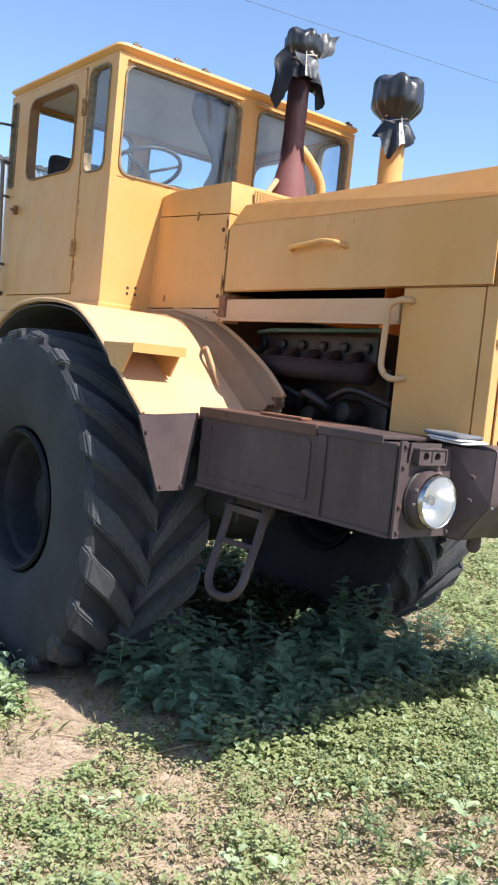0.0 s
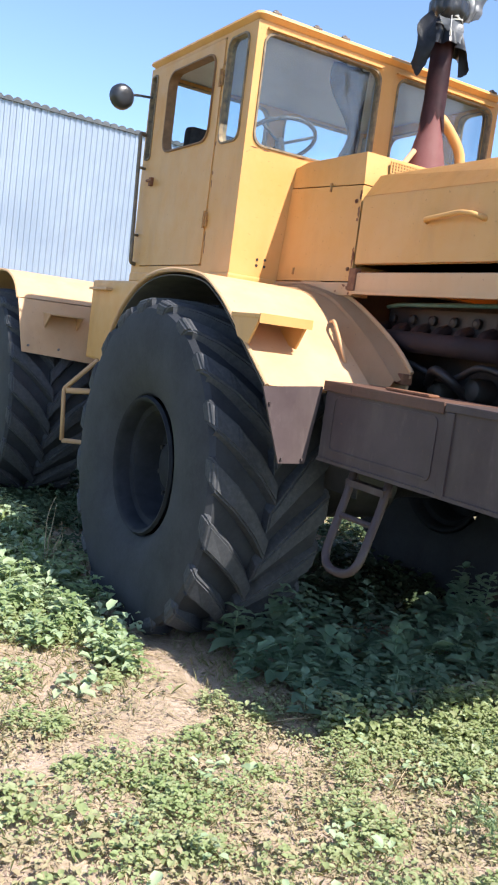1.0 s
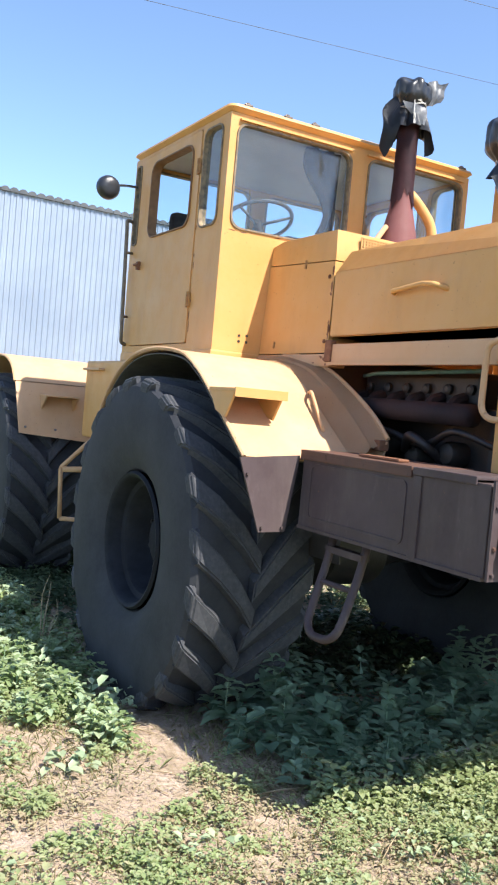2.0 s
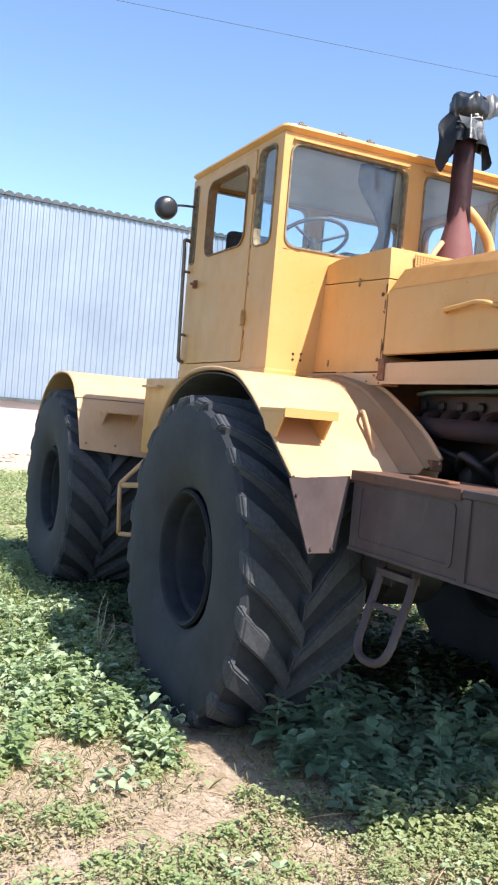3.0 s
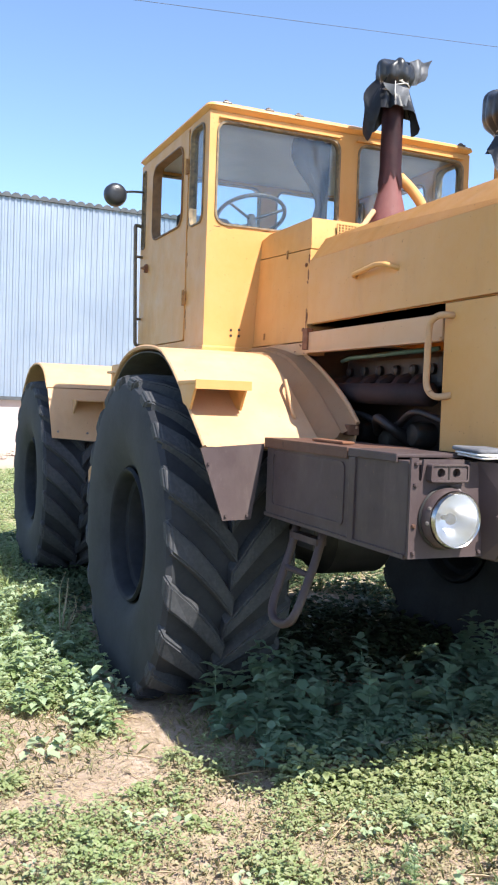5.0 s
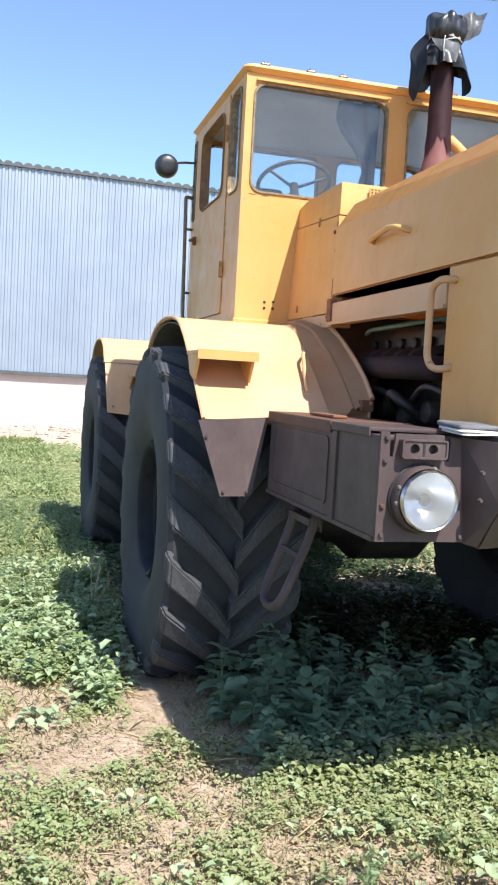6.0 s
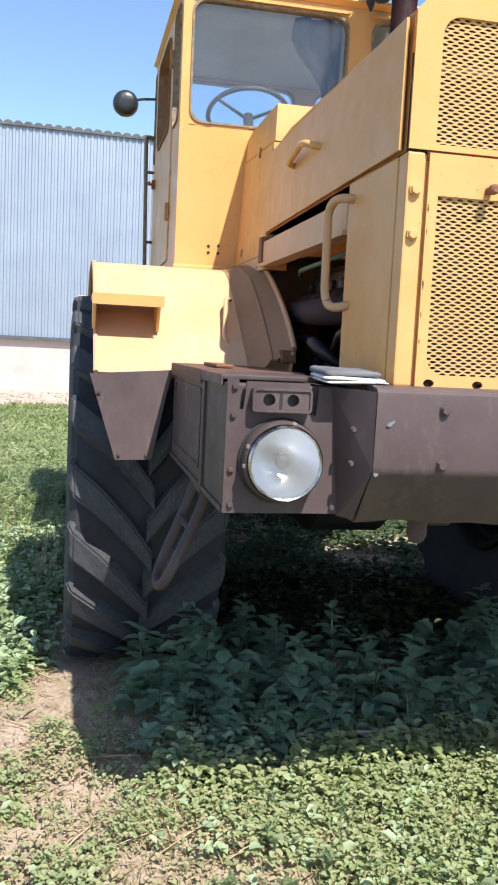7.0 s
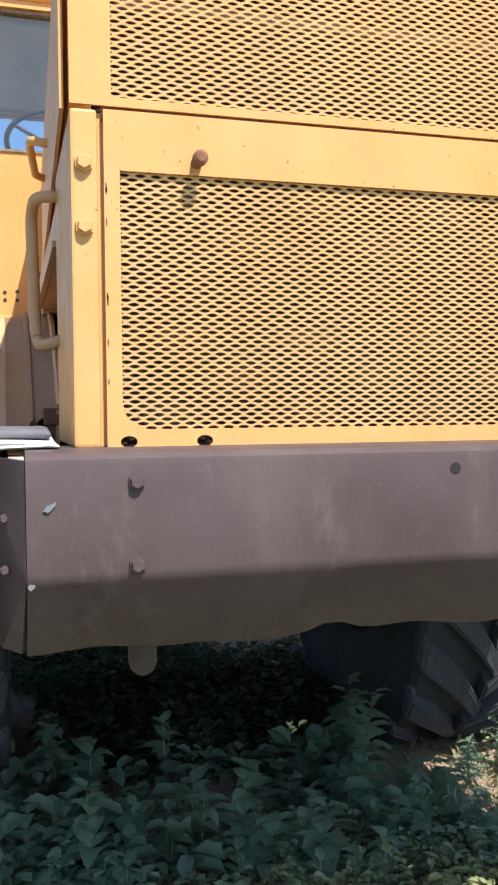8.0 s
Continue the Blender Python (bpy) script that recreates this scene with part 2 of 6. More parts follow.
def ground_material():
    m, nt, p = nodes_of("dry_soil_and_grass")
    soil = mix(nt, ramp(nt, noise_tex(nt, 5, 8, 0.7), [(0.3, (0, 0, 0)), (0.7, (1, 1, 1))]), (0.42, 0.305, 0.24), (0.58, 0.45, 0.365))
    soil = mix(nt, ramp(nt, noise_tex(nt, 60, 6, 0.7), [(0.45, (0, 0, 0)), (0.75, (0.6, 0.6, 0.6))]), soil, (0.29, 0.20, 0.14))
    straw = ramp(nt, noise_tex(nt, 30, 8, 0.8, (1, 2.4, 1)), [(0.50, (0, 0, 0)), (0.62, (0.75, 0.75, 0.75))])
    soil = mix(nt, straw, soil, (0.46, 0.36, 0.21))
    lump = ramp(nt, noise_tex(nt, 13, 9, 0.75), [(0.47, (0, 0, 0)), (0.60, (0.55, 0.55, 0.55))])
    soil = mix(nt, lump, soil, (0.25, 0.185, 0.10))
    tc = nt.nodes.new("ShaderNodeTexCoord")
    sep = nt.nodes.new("ShaderNodeSeparateXYZ")
    nt.links.new(tc.outputs["Object"], sep.inputs[0])
    far = nt.nodes.new("ShaderNodeMapRange")
    far.inputs[1].default_value, far.inputs[2].default_value = 3.0, 9.0
    nt.links.new(sep.outputs["Y"], far.inputs[0])
    green = mix(nt, ramp(nt, noise_tex(nt, 1.2, 8, 0.7), [(0.35, (0, 0, 0)), (0.7, (1, 1, 1))]), (0.20, 0.23, 0.08), (0.33, 0.33, 0.16))
    keep = ramp(nt, noise_tex(nt, 0.9, 6, 0.7), [(0.38, (0.45, 0.45, 0.45)), (0.62, (1, 1, 1))])
    f = nt.nodes.new("ShaderNodeMath")
    f.operation = "MULTIPLY"
    nt.links.new(far.outputs[0], f.inputs[0])
    nt.links.new(keep, f.inputs[1])
    a = mix(nt, f.outputs[0], soil, green)
    dist = nt.nodes.new("ShaderNodeVectorMath")
    dist.operation = "DISTANCE"
    dist.inputs[1].default_value = (-0.3, 0.9, 0)
    nt.links.new(tc.outputs["Object"], dist.inputs[0])
    away = nt.nodes.new("ShaderNodeMapRange")
    away.inputs[1].default_value, away.inputs[2].default_value = 2.7, 4.2
    nt.links.new(dist.outputs["Value"], away.inputs[0])
    # ground around, mostly out of view, dulled to cut light bounced on the tractor
    meadow = mix(nt, ramp(nt, noise_tex(nt, 1.7, 8, 0.7), [(0.35, (0, 0, 0)), (0.7, (1, 1, 1))]), (0.15, 0.14, 0.06), (0.26, 0.22, 0.12))
    ahead = nt.nodes.new("ShaderNodeMapRange")
    ahead.inputs[1].default_value, ahead.inputs[2].default_value = 4.5, 2.5
    nt.links.new(sep.outputs["Y"], ahead.inputs[0])
    f2 = nt.nodes.new("ShaderNodeMath")
    f2.operation = "MULTIPLY"
    nt.links.new(away.outputs[0], f2.inputs[0])
    nt.links.new(ahead.outputs[0], f2.inputs[1])
    a = mix(nt, f2.outputs[0], a, meadow)
    strip = nt.nodes.new("ShaderNodeMapRange")
    strip.inputs[1].default_value, strip.inputs[2].default_value = 17.0, 19.0
    nt.links.new(sep.outputs["Y"], strip.inputs[0])
    a = mix(nt, strip.outputs[0], a, (0.44, 0.34, 0.27))
    back = nt.nodes.new("ShaderNodeMapRange")
    back.inputs[1].default_value, back.inputs[2].default_value = 34.0, 40.0
    nt.links.new(sep.outputs["Y"], back.inputs[0])
    a = mix(nt, back.outputs[0], a, (0.16, 0.15, 0.07))
    nt.links.new(a, p.inputs["Base Color"])
    p.inputs["Roughness"].default_value = 0.95
    bump(nt, p, noise_tex(nt, 45, 8, 0.75), 0.7, 0.02)
    return m


RUBBER, TIN, GROUND = rubber_material(), tin_material(), ground_material()
LUG_RUBBER = rubber_material("worn_dusty_lug_rubber", (0.24, 0.235, 0.23), 0.25)
GLASS = glass_material("dusty_window_glass", 0.05)
GLASS_CLEAR = glass_material("clear_window_glass", 0.02)
REFLECTOR = plain("dull_silver_reflector", (0.70, 0.70, 0.72), (0.80, 0.80, 0.81), 30, 0.3, 1.0, 0.05)
# the whitish diffuse share imitates glare on the lamp glass
LENS = glass_material("lamp_lens_glass", 0.18, (0.93, 0.94, 0.95), (0.72, 0.74, 0.77))
LEAF_LOW = leaf_material("clover_leaf", [(0.24, 0.32, 0.12), (0.32, 0.40, 0.175), (0.40, 0.465, 0.24), (0.41, 0.42, 0.23)])
LEAF_PALE = leaf_material("pale_round_leaf", [(0.26, 0.36, 0.20), (0.34, 0.44, 0.26), (0.40, 0.46, 0.28)], 0.5, 0.3)
LEAF_DRY = leaf_material("dry_low_plant", [(0.26, 0.21, 0.12), (0.33, 0.27, 0.16), (0.27, 0.28, 0.14), (0.36, 0.285, 0.185)], 0.8, 0.15)
# bluish and lightened: the skylight in the shade is put into this colour
LEAF_BROAD = leaf_material("skylight_tinted_leaf", [(0.16, 0.26, 0.165), (0.24, 0.35, 0.215), (0.31, 0.41, 0.275)], 0.42)
# warmer copy of the broad leaf for weeds standing in the sun
LEAF_SUN = leaf_material("sunny_weed_leaf", [(0.20, 0.29, 0.11), (0.28, 0.37, 0.16), (0.35, 0.42, 0.21)])
# darker copy of the weed leaf: the tractor's shade is in its colour
LEAF_SHADE = leaf_material("shade_dark_leaf", [(0.06, 0.10, 0.05), (0.09, 0.14, 0.07), (0.12, 0.16, 0.08)])
FIELD_GREEN = leaf_material("field_grass_blade", [(0.17, 0.27, 0.07), (0.23, 0.33, 0.10), (0.34, 0.37, 0.16)], 0.6)
GRASS = leaf_material("grass_blade", [(0.24, 0.29, 0.11), (0.36, 0.35, 0.17), (0.48, 0.40, 0.24), (0.32, 0.33, 0.16)], 0.7)
STRAW = leaf_material("dry_straw", [(0.42, 0.33, 0.20), (0.52, 0.43, 0.29), (0.36, 0.27, 0.17)], 0.85, 0.1)
# greyed and lightened: distance haze is put into the leaf colour
TREELEAF = leaf_material("hazed_tree_leaf", [(0.05, 0.075, 0.045), (0.075, 0.105, 0.06), (0.09, 0.12, 0.07)])


# ---- mesh helpers ----
def part(name, bm, material, parent=None, label="", smooth=False):
    """Links a bmesh as one mesh object, under a thing or a part."""
    me = bpy.data.meshes.new(name)
    bmesh.ops.recalc_face_normals(bm, faces=bm.faces)
    bm.to_mesh(me)
    bm.free()
    me.materials.append(material)
    if smooth:
        for f in me.polygons:
            f.use_smooth = True
    ob = new(name, me)
    if parent:
        ob.parent = parent
        if parent.type == "EMPTY":
            ob.matrix_parent_inverse = Matrix.Translation(parent.location).inverted()
    if label:
        tagged(ob, label)
    return ob


def shaded(ob, angle=35):
    """Smooth faces with sharp edges past an angle."""
    me = ob.data
    for f in me.polygons:
        f.use_smooth = True
    me.set_sharp_from_angle(angle=radians(angle))
    return ob


def box(bm, x0, x1, y0, y1, z0, z1, bevel=0.0, turn=None):
    m = Matrix.Translation(((x0 + x1) / 2, (y0 + y1) / 2, (z0 + z1) / 2))
    if turn:
        m = m @ turn
    m = m @ Matrix.Diagonal((abs(x1 - x0), abs(y1 - y0), abs(z1 - z0), 1))
    made = bmesh.ops.create_cube(bm, size=1, matrix=m)["verts"]
    if bevel:
        edges = list({e for v in made for e in v.link_edges})
        bmesh.ops.bevel(bm, geom=edges, offset=bevel, segments=2, affect="EDGES", profile=0.6)
    return bm


def boxes(*rows, bevel=0.0):
    bm = bmesh.new()
    for r in rows:
        box(bm, *r, bevel=bevel)
    return bm


def rounded(x0, x1, y0, y1, r=0.05, n=5):
    """A rounded rectangle as a list of (u, v). r: one radius, or four from lower left round."""
    rs = (r,) * 4 if isinstance(r, (int, float)) else r
    pts = []
    for (cx, cy, a0), q in zip(((x0, y0, 180), (x1, y0, 270), (x1, y1, 0), (x0, y1, 90)), rs):
        sx, sy = (1 if cx == x0 else -1), (1 if cy == y0 else -1)
        if q <= 0:
            pts.append((cx, cy))
            continue
        for i in range(n + 1):
            a = radians(a0 + 90 * i / n)
            pts.append((cx + sx * q + q * math.cos(a), cy + sy * q + q * math.sin(a)))
    return pts


def panel(bm, outline, holes, put, depth):
    """A sheet with holes: put(u, v) lays the outline into space, depth is the thickness vector."""
    edges = []
    for loop in (outline, *holes):
        vs = [bm.verts.new(put(u, v)) for u, v in loop]
        edges += [bm.edges.new((a, b)) for a, b in zip(vs, vs[1:] + vs[:1])]
    faces = [f for f in bmesh.ops.triangle_fill(bm, edges=edges, use_beauty=True, use_dissolve=False)["geom"] if isinstance(f, bmesh.types.BMFace)]
    ext = bmesh.ops.extrude_face_region(bm, geom=faces)["geom"]
    bmesh.ops.translate(bm, verts=[v for v in ext if isinstance(v, bmesh.types.BMVert)], vec=depth)
    return bm


def frame_ring(bm, outer, inner, put, depth):
    """A ring between two outlines with as many points each."""
    n = len(outer)
    d = Vector(depth)
    rows = []
    for u in (outer, inner):
        rows.append([bm.verts.new(put(*p)) for p in u])
        rows.append([bm.verts.new(Vector(put(*p)) + d) for p in u])
    a, b, c, e = rows
    for i in range(n):
        j = (i + 1) % n
        for q in ((a, c), (c, e), (e, b), (b, a)):
            bm.faces.new((q[0][i], q[0][j], q[1][j], q[1][i]))
    return bm


def prism(bm, profile, put, depth):
    """An extruded closed profile."""
    vs = [bm.verts.new(put(u, v)) for u, v in profile]
    f = bm.faces.new(vs)
    ext = bmesh.ops.extrude_face_region(bm, geom=[f])["geom"]
    bmesh.ops.translate(bm, verts=[v for v in ext if isinstance(v, bmesh.types.BMVert)], vec=depth)
    return bm


def smooth_path(pts, n=6, closed=False):
    """Catmull-Rom through the points."""
    pts = [Vector(p) for p in pts]
    out = []
    count = len(pts) if closed else len(pts) - 1
    for i in range(count):
        if closed:
            p0, p1, p2, p3 = (pts[(i + k) % len(pts)] for k in (-1, 0, 1, 2))
        else:
            p0, p1, p2, p3 = pts[max(i - 1, 0)], pts[i], pts[i + 1], pts[min(i + 2, len(pts) - 1)]
        for k in range(n):
            t = k / n
            out.append(0.5 * (2 * p1 + (p2 - p0) * t + (2 * p0 - 5 * p1 + 4 * p2 - p3) * t * t + (3 * p1 - p0 - 3 * p2 + p3) * t ** 3))
    if not closed:
        out.append(pts[-1])
    return out


def fillet(pts, r, n=5):
    """A polyline with rounded corners."""
    pts = [Vector(p) for p in pts]
    out = [pts[0]]
    for a, b, c in zip(pts, pts[1:], pts[2:]):
        d1, d2 = (a - b).normalized(), (c - b).normalized()
        q = min(r, (a - b).length / 2, (c - b).length / 2)
        p, s = b + d1 * q, b + d2 * q
        for i in range(n + 1):
            t = i / n
            out.append(p * (1 - t) ** 2 + b * 2 * t * (1 - t) + s * t * t)
    return out + [pts[-1]]


def tube(bm, pts, radius, seg=8, closed=False):
    """A round bar along points; radius may be a list."""
    pts = [Vector(p) for p in pts]
    rad = radius if isinstance(radius, (list, tuple)) else [radius] * len(pts)
    rings, up = [], None
    for i, p in enumerate(pts):
        a = pts[i - 1] if i or closed else p
        b = pts[(i + 1) % len(pts)] if i < len(pts) - 1 or closed else p
        d = (b - a).normalized()
        if up is None:
            up = d.orthogonal().normalized()
        up = (up - d * up.dot(d)).normalized()
        side = d.cross(up)
        rings.append([bm.verts.new(p + rad[i] * (math.cos(2 * math.pi * k / seg) * up + math.sin(2 * math.pi * k / seg) * side)) for k in range(seg)])
    for i in range(len(rings) if closed else len(rings) - 1):
        r, s = rings[i], rings[(i + 1) % len(rings)]
        for k in range(seg):
            bm.faces.new((r[k], r[(k + 1) % seg], s[(k + 1) % seg], s[k]))
    if not closed:
        bm.faces.new(rings[0][::-1])
        bm.faces.new(rings[-1])
    return bm


def lathe(bm, profile, centre, axis, seg=48):
    """Revolves (along, radius) pairs about an axis through centre: 'x', 'y' or 'z'."""
    c = Vector(centre)
    n = "xyz".index(axis)
    e = [Vector((1, 0, 0)), Vector((0, 1, 0)), Vector((0, 0, 1))]
    a, u, v = e[n], e[(n + 1) % 3], e[(n + 2) % 3]
    rings = [[bm.verts.new(c + a * s + r * (math.cos(2 * math.pi * k / seg) * u + math.sin(2 * math.pi * k / seg) * v)) for k in range(seg)] for s, r in profile]
    for r, s in zip(rings, rings[1:]):
        for k in range(seg):
            bm.faces.new((r[k], r[(k + 1) % seg], s[(k + 1) % seg], s[k]))
    return bm


def capped(bm, profile, centre, axis, seg=24):
    return lathe(bm, [(profile[0][0], 0.0005), *profile, (profile[-1][0], 0.0005)], centre, axis, seg)


def bolt(parent, at, axis="y", r=0.016, out=0.014, material=None, label=""):
    bm = bmesh.new()
    capped(bm, [(-0.006, r * 1.25), (0.002, r * 1.25), (0.002, r), (out * 0.8, r), (out, r * 0.85)], at, axis, 6)
    return part("bolt", bm, material or BOLT, parent, label)


def empty(name, at=(0, 0, 0)):
    ob = new(name)
    ob.location = at
    ob.empty_display_size = 0.2
    return ob


def side(u, v, x):
    return Vector((x, u, v))


def mirror(x):
    return 2 * AX - x


# ---- ground ----
def ground_height(x, y):
    """Gentle unevenness near the tractor, fading with distance."""
    near = np.clip(1.3 - np.hypot(x + 0.5, y - 2.0) / 14.0, 0.0, 1.0)
    return near * (0.012 * np.sin(2.3 * x + 1.1 * y) + 0.010 * np.sin(3.7 * y - 1.9 * x + 1.0) + 0.006 * np.sin(9.1 * x + 2.0) * np.sin(8.3 * y))


def grid_sheet():
    fine = np.arange(-5, 9, 0.07)
    out = np.array([12, 16, 22, 32, 50, 80, 140, 250, 500, 1200, 3000.0])
    xs = np.concatenate([-out[::-1], fine, out])
    gx, gy = np.meshgrid(xs, xs)
    v = np.stack([gx, gy, ground_height(gx, gy)], -1).reshape(-1, 3)
    n = len(xs)
    i = np.arange(n * n).reshape(n, n)
    f = np.stack([i[:-1, :-1], i[:-1, 1:], i[1:, 1:], i[1:, :-1]], -1).reshape(-1, 4)
    me = bpy.data.meshes.new("ground")
    me.from_pydata(v.tolist(), [], f.tolist())
    for p in me.polygons:
        p.use_smooth = True
    me.materials.append(GROUND)
    return tagged(new("ground", me), "dry trampled soil with straw and sparse green weeds", "ground", "", "structure")


grid_sheet()


# ---- the metal shed behind ----
def shed():
    t = tagged(empty("metal_shed", (4.0, 27.0, 0)), "tall shed of galvanised corrugated sheet on a whitewashed base", "shed")
    c0, c1, high, low = Vector((-4.15, 24.83, 0)), Vector((19.8, 26.25, 0)), 7.84, 1.6
    d = (c1 - c0).normalized()
    nrm = Vector((-d.y, d.x, 0))

    def corrugated(name, a, b, z0, z1, label=""):
        way = (b - a).normalized()
        out = Vector((way.y, -way.x, 0))
        period, depth = 0.19, 0.026
        pts, s = [], 0.0
        length = (b - a).length
        while s < length:
            for k, h in ((0.0, 0), (0.075, 0), (0.10, depth), (0.165, depth)):
                pts.append(a + way * (s + k) + out * h)
            s += period
        bm = bmesh.new()
        lo = [bm.verts.new(p + Vector((0, 0, z0))) for p in pts]
        hi = [bm.verts.new(p + Vector((0, 0, z1))) for p in pts]
        for i in range(len(pts) - 1):
            bm.faces.new((lo[i], lo[i + 1], hi[i + 1], hi[i]))
        geom = list(bm.faces)
        r = bmesh.ops.extrude_face_region(bm, geom=geom)["geom"]
        bmesh.ops.translate(bm, verts=[v for v in r if isinstance(v, bmesh.types.BMVert)], vec=-out * 0.02)
        return part(name, bm, TIN, t, label)

    corrugated("front_sheeting", c0, c1, low, high)
    back = c0 + Vector((-1.55, 14.0, 0))
    corrugated("side_sheeting", back, c0, 0.0, high)
    # roof edge: scalloped sheet ends over the front wall
    bm = bmesh.new()
    s = 0.0
    while s < (c1 - c0).length - 0.3:
        p = c0 + d * (s + 0.14) - nrm * 0.09 + Vector((0, 0, high + 0.02))
        prism(bm, [(-0.15, -0.07), (0.15, -0.07), (0.12, 0.02), (0.05, 0.07), (-0.05, 0.07), (-0.12, 0.02)], lambda u, v: p + d * u + Vector((0, 0, v)), nrm * 0.6)
        s += 0.29
    part("roof_edge", bm, SHEETDARK, t, "dark scalloped roof edge")
    bm = bmesh.new()
    prism(bm, [(0, high), (14.0, high + 1.2), (14.0, high + 1.26), (0, high + 0.06)], lambda u, v: c0 + nrm * u + Vector((0, 0, v)) + nrm * 0.1, d * (c1 - c0).length)
    part("roof", bm, SHEETDARK, t)
    bm = bmesh.new()
    prism(bm, [(0.04, -0.1), (0.45, -0.1), (0.45, low + 0.02), (0.04, low + 0.02)], lambda u, v: c0 + nrm * u + Vector((0, 0, v)) + d * 0.1, d * (c1 - c0).length)
    part("base_wall", bm, WALLWASH, t, "whitewashed plaster base wall")
    bm = bmesh.new()
    prism(bm, [(-0.02, -0.1), (0.5, -0.1), (0.5, low), (-0.02, low)], lambda u, v: c0 + nrm * u + Vector((0, 0, v)) - d * 0.04, d * 0.16)
    part("corner_post", bm, REDWALL, t, "faded red corner post")
    bm = bmesh.new()
    prism(bm, [(-0.12, low - 0.06), (0.04, low - 0.06), (0.04, low + 0.02), (-0.12, low + 0.05)], lambda u, v: c0 + nrm * u + Vector((0, 0, v)), d * (c1 - c0).length)
    part("drip_ledge", bm, SHEETDARK, t, "dark drip ledge under the sheeting")


shed()
bm = boxes((-12.0, -4.6, 28.6, 28.9, -0.1, 1.05), bevel=0.02)
tagged(part("low_wall", bm, CONCRETE_DARK), "low dark concrete wall beside the shed", "wall", "", "structure")


def hills():
    bm = bmesh.new()
    rows = []
    for k, (dist, lift) in enumerate(((1900, 0.0), (2300, 0.62), (2800, 1.0), (3600, 0.9))):
        row = []
        for i in range(70):
            a = radians(-75 + 150 * i / 69)
            h = 150 + 40 * math.sin(3.1 * a + 0.4) + 22 * math.sin(9.0 * a) + 9 * math.sin(23 * a + k)
            row.append(bm.verts.new((dist * math.sin(a), dist * math.cos(a), h * lift - 2)))
        rows.append(row)
    for r, s in zip(rows, rows[1:]):
        for i in range(69):
            bm.faces.new((r[i], r[i + 1], s[i + 1], s[i]))
    return tagged(part("backdrop", bm, HILL, smooth=True), "far dry pinkish hills on the horizon", "hills", "", "structure")


hills()


# ---- the tractor ----
tractor = tagged(empty("tractor", (AX, 4.0, 0)), "large old yellow articulated farm tractor with black bumper", "tractor")
YF, YR, ZW, XW = 2.42, 5.99, 0.872, 1.165  # axles, hub height, half track


GROW = 1.105  # from the drawn profile to the tyre's size


def carcass_mesh(x, y):
    bm = bmesh.new()
    prof = [(0.25, 0.352), (0.29, 0.372), (0.335, 0.44), (0.355, 0.53), (0.364, 0.62), (0.362, 0.70), (0.357, 0.76), (0.347, 0.80), (0.322, 0.822), (0.26, 0.820), (0.15, 0.806), (0.0, 0.803)]
    lathe(bm, [(-a, r * GROW) for a, r in prof] + [(a, r * GROW) for a, r in prof[-2::-1]], (x, y, ZW), "x", 72)
    return bm


def lug_mesh(s, flip):
    """One angled lug of the tread, from the shoulder flank over the crown to the middle."""
    bm = bmesh.new()
    top, low = [], []
    for x, turn, r, half in ((0.346, -0.020, 0.755, 0.044), (0.357, -0.008, 0.800, 0.053), (0.355, 0.012, 0.836, 0.060), (0.335, 0.038, 0.856, 0.062), (0.21, 0.150, 0.864, 0.058), (0.09, 0.285, 0.866, 0.052), (-0.015, 0.435, 0.864, 0.044)):
        r = r * GROW
        row_t, row_l = [], []
        for w in (-1, 1):
            at, al = turn + w * half / 0.86, turn + w * (half + 0.026) / 0.86
            row_t.append(bm.verts.new((s * x, -r * math.sin(at), r * math.cos(at))))
            rl, xl = (r - 0.075, x) if x < 0.34 else (r - 0.04, x - 0.05)
            row_l.append(bm.verts.new((s * xl, -rl * math.sin(al), rl * math.cos(al))))
        top.append(row_t)
        low.append(row_l)
    for (t0, t1), (l0, l1) in zip(zip(top, top[1:]), zip(low, low[1:])):
        bm.faces.new((t0[0], t0[1], t1[1], t1[0]))
        bm.faces.new((t0[0], t1[0], l1[0], l0[0]))
        bm.faces.new((t0[1], l0[1], l1[1], t1[1]))
    for t, l in ((top[0], low[0]), (top[-1], low[-1])):
        bm.faces.new((t[0], t[1], l[1], l[0]))
    bmesh.ops.bevel(bm, geom=[e for e in bm.edges if all(v in sum(top, []) for v in e.verts)], offset=0.010, segments=2, affect="EDGES")
    if flip:
        bmesh.ops.scale(bm, vec=(-1, 1, 1), verts=bm.verts)
    bmesh.ops.recalc_face_normals(bm, faces=bm.faces)
    me = bpy.data.meshes.new("tread_lug")
    bm.to_mesh(me)
    bm.free()
    me.materials.append(LUG_RUBBER)
    return me


LUGS = {flip: [lug_mesh(s, flip) for s in (-1, 1)] for flip in (False, True)}


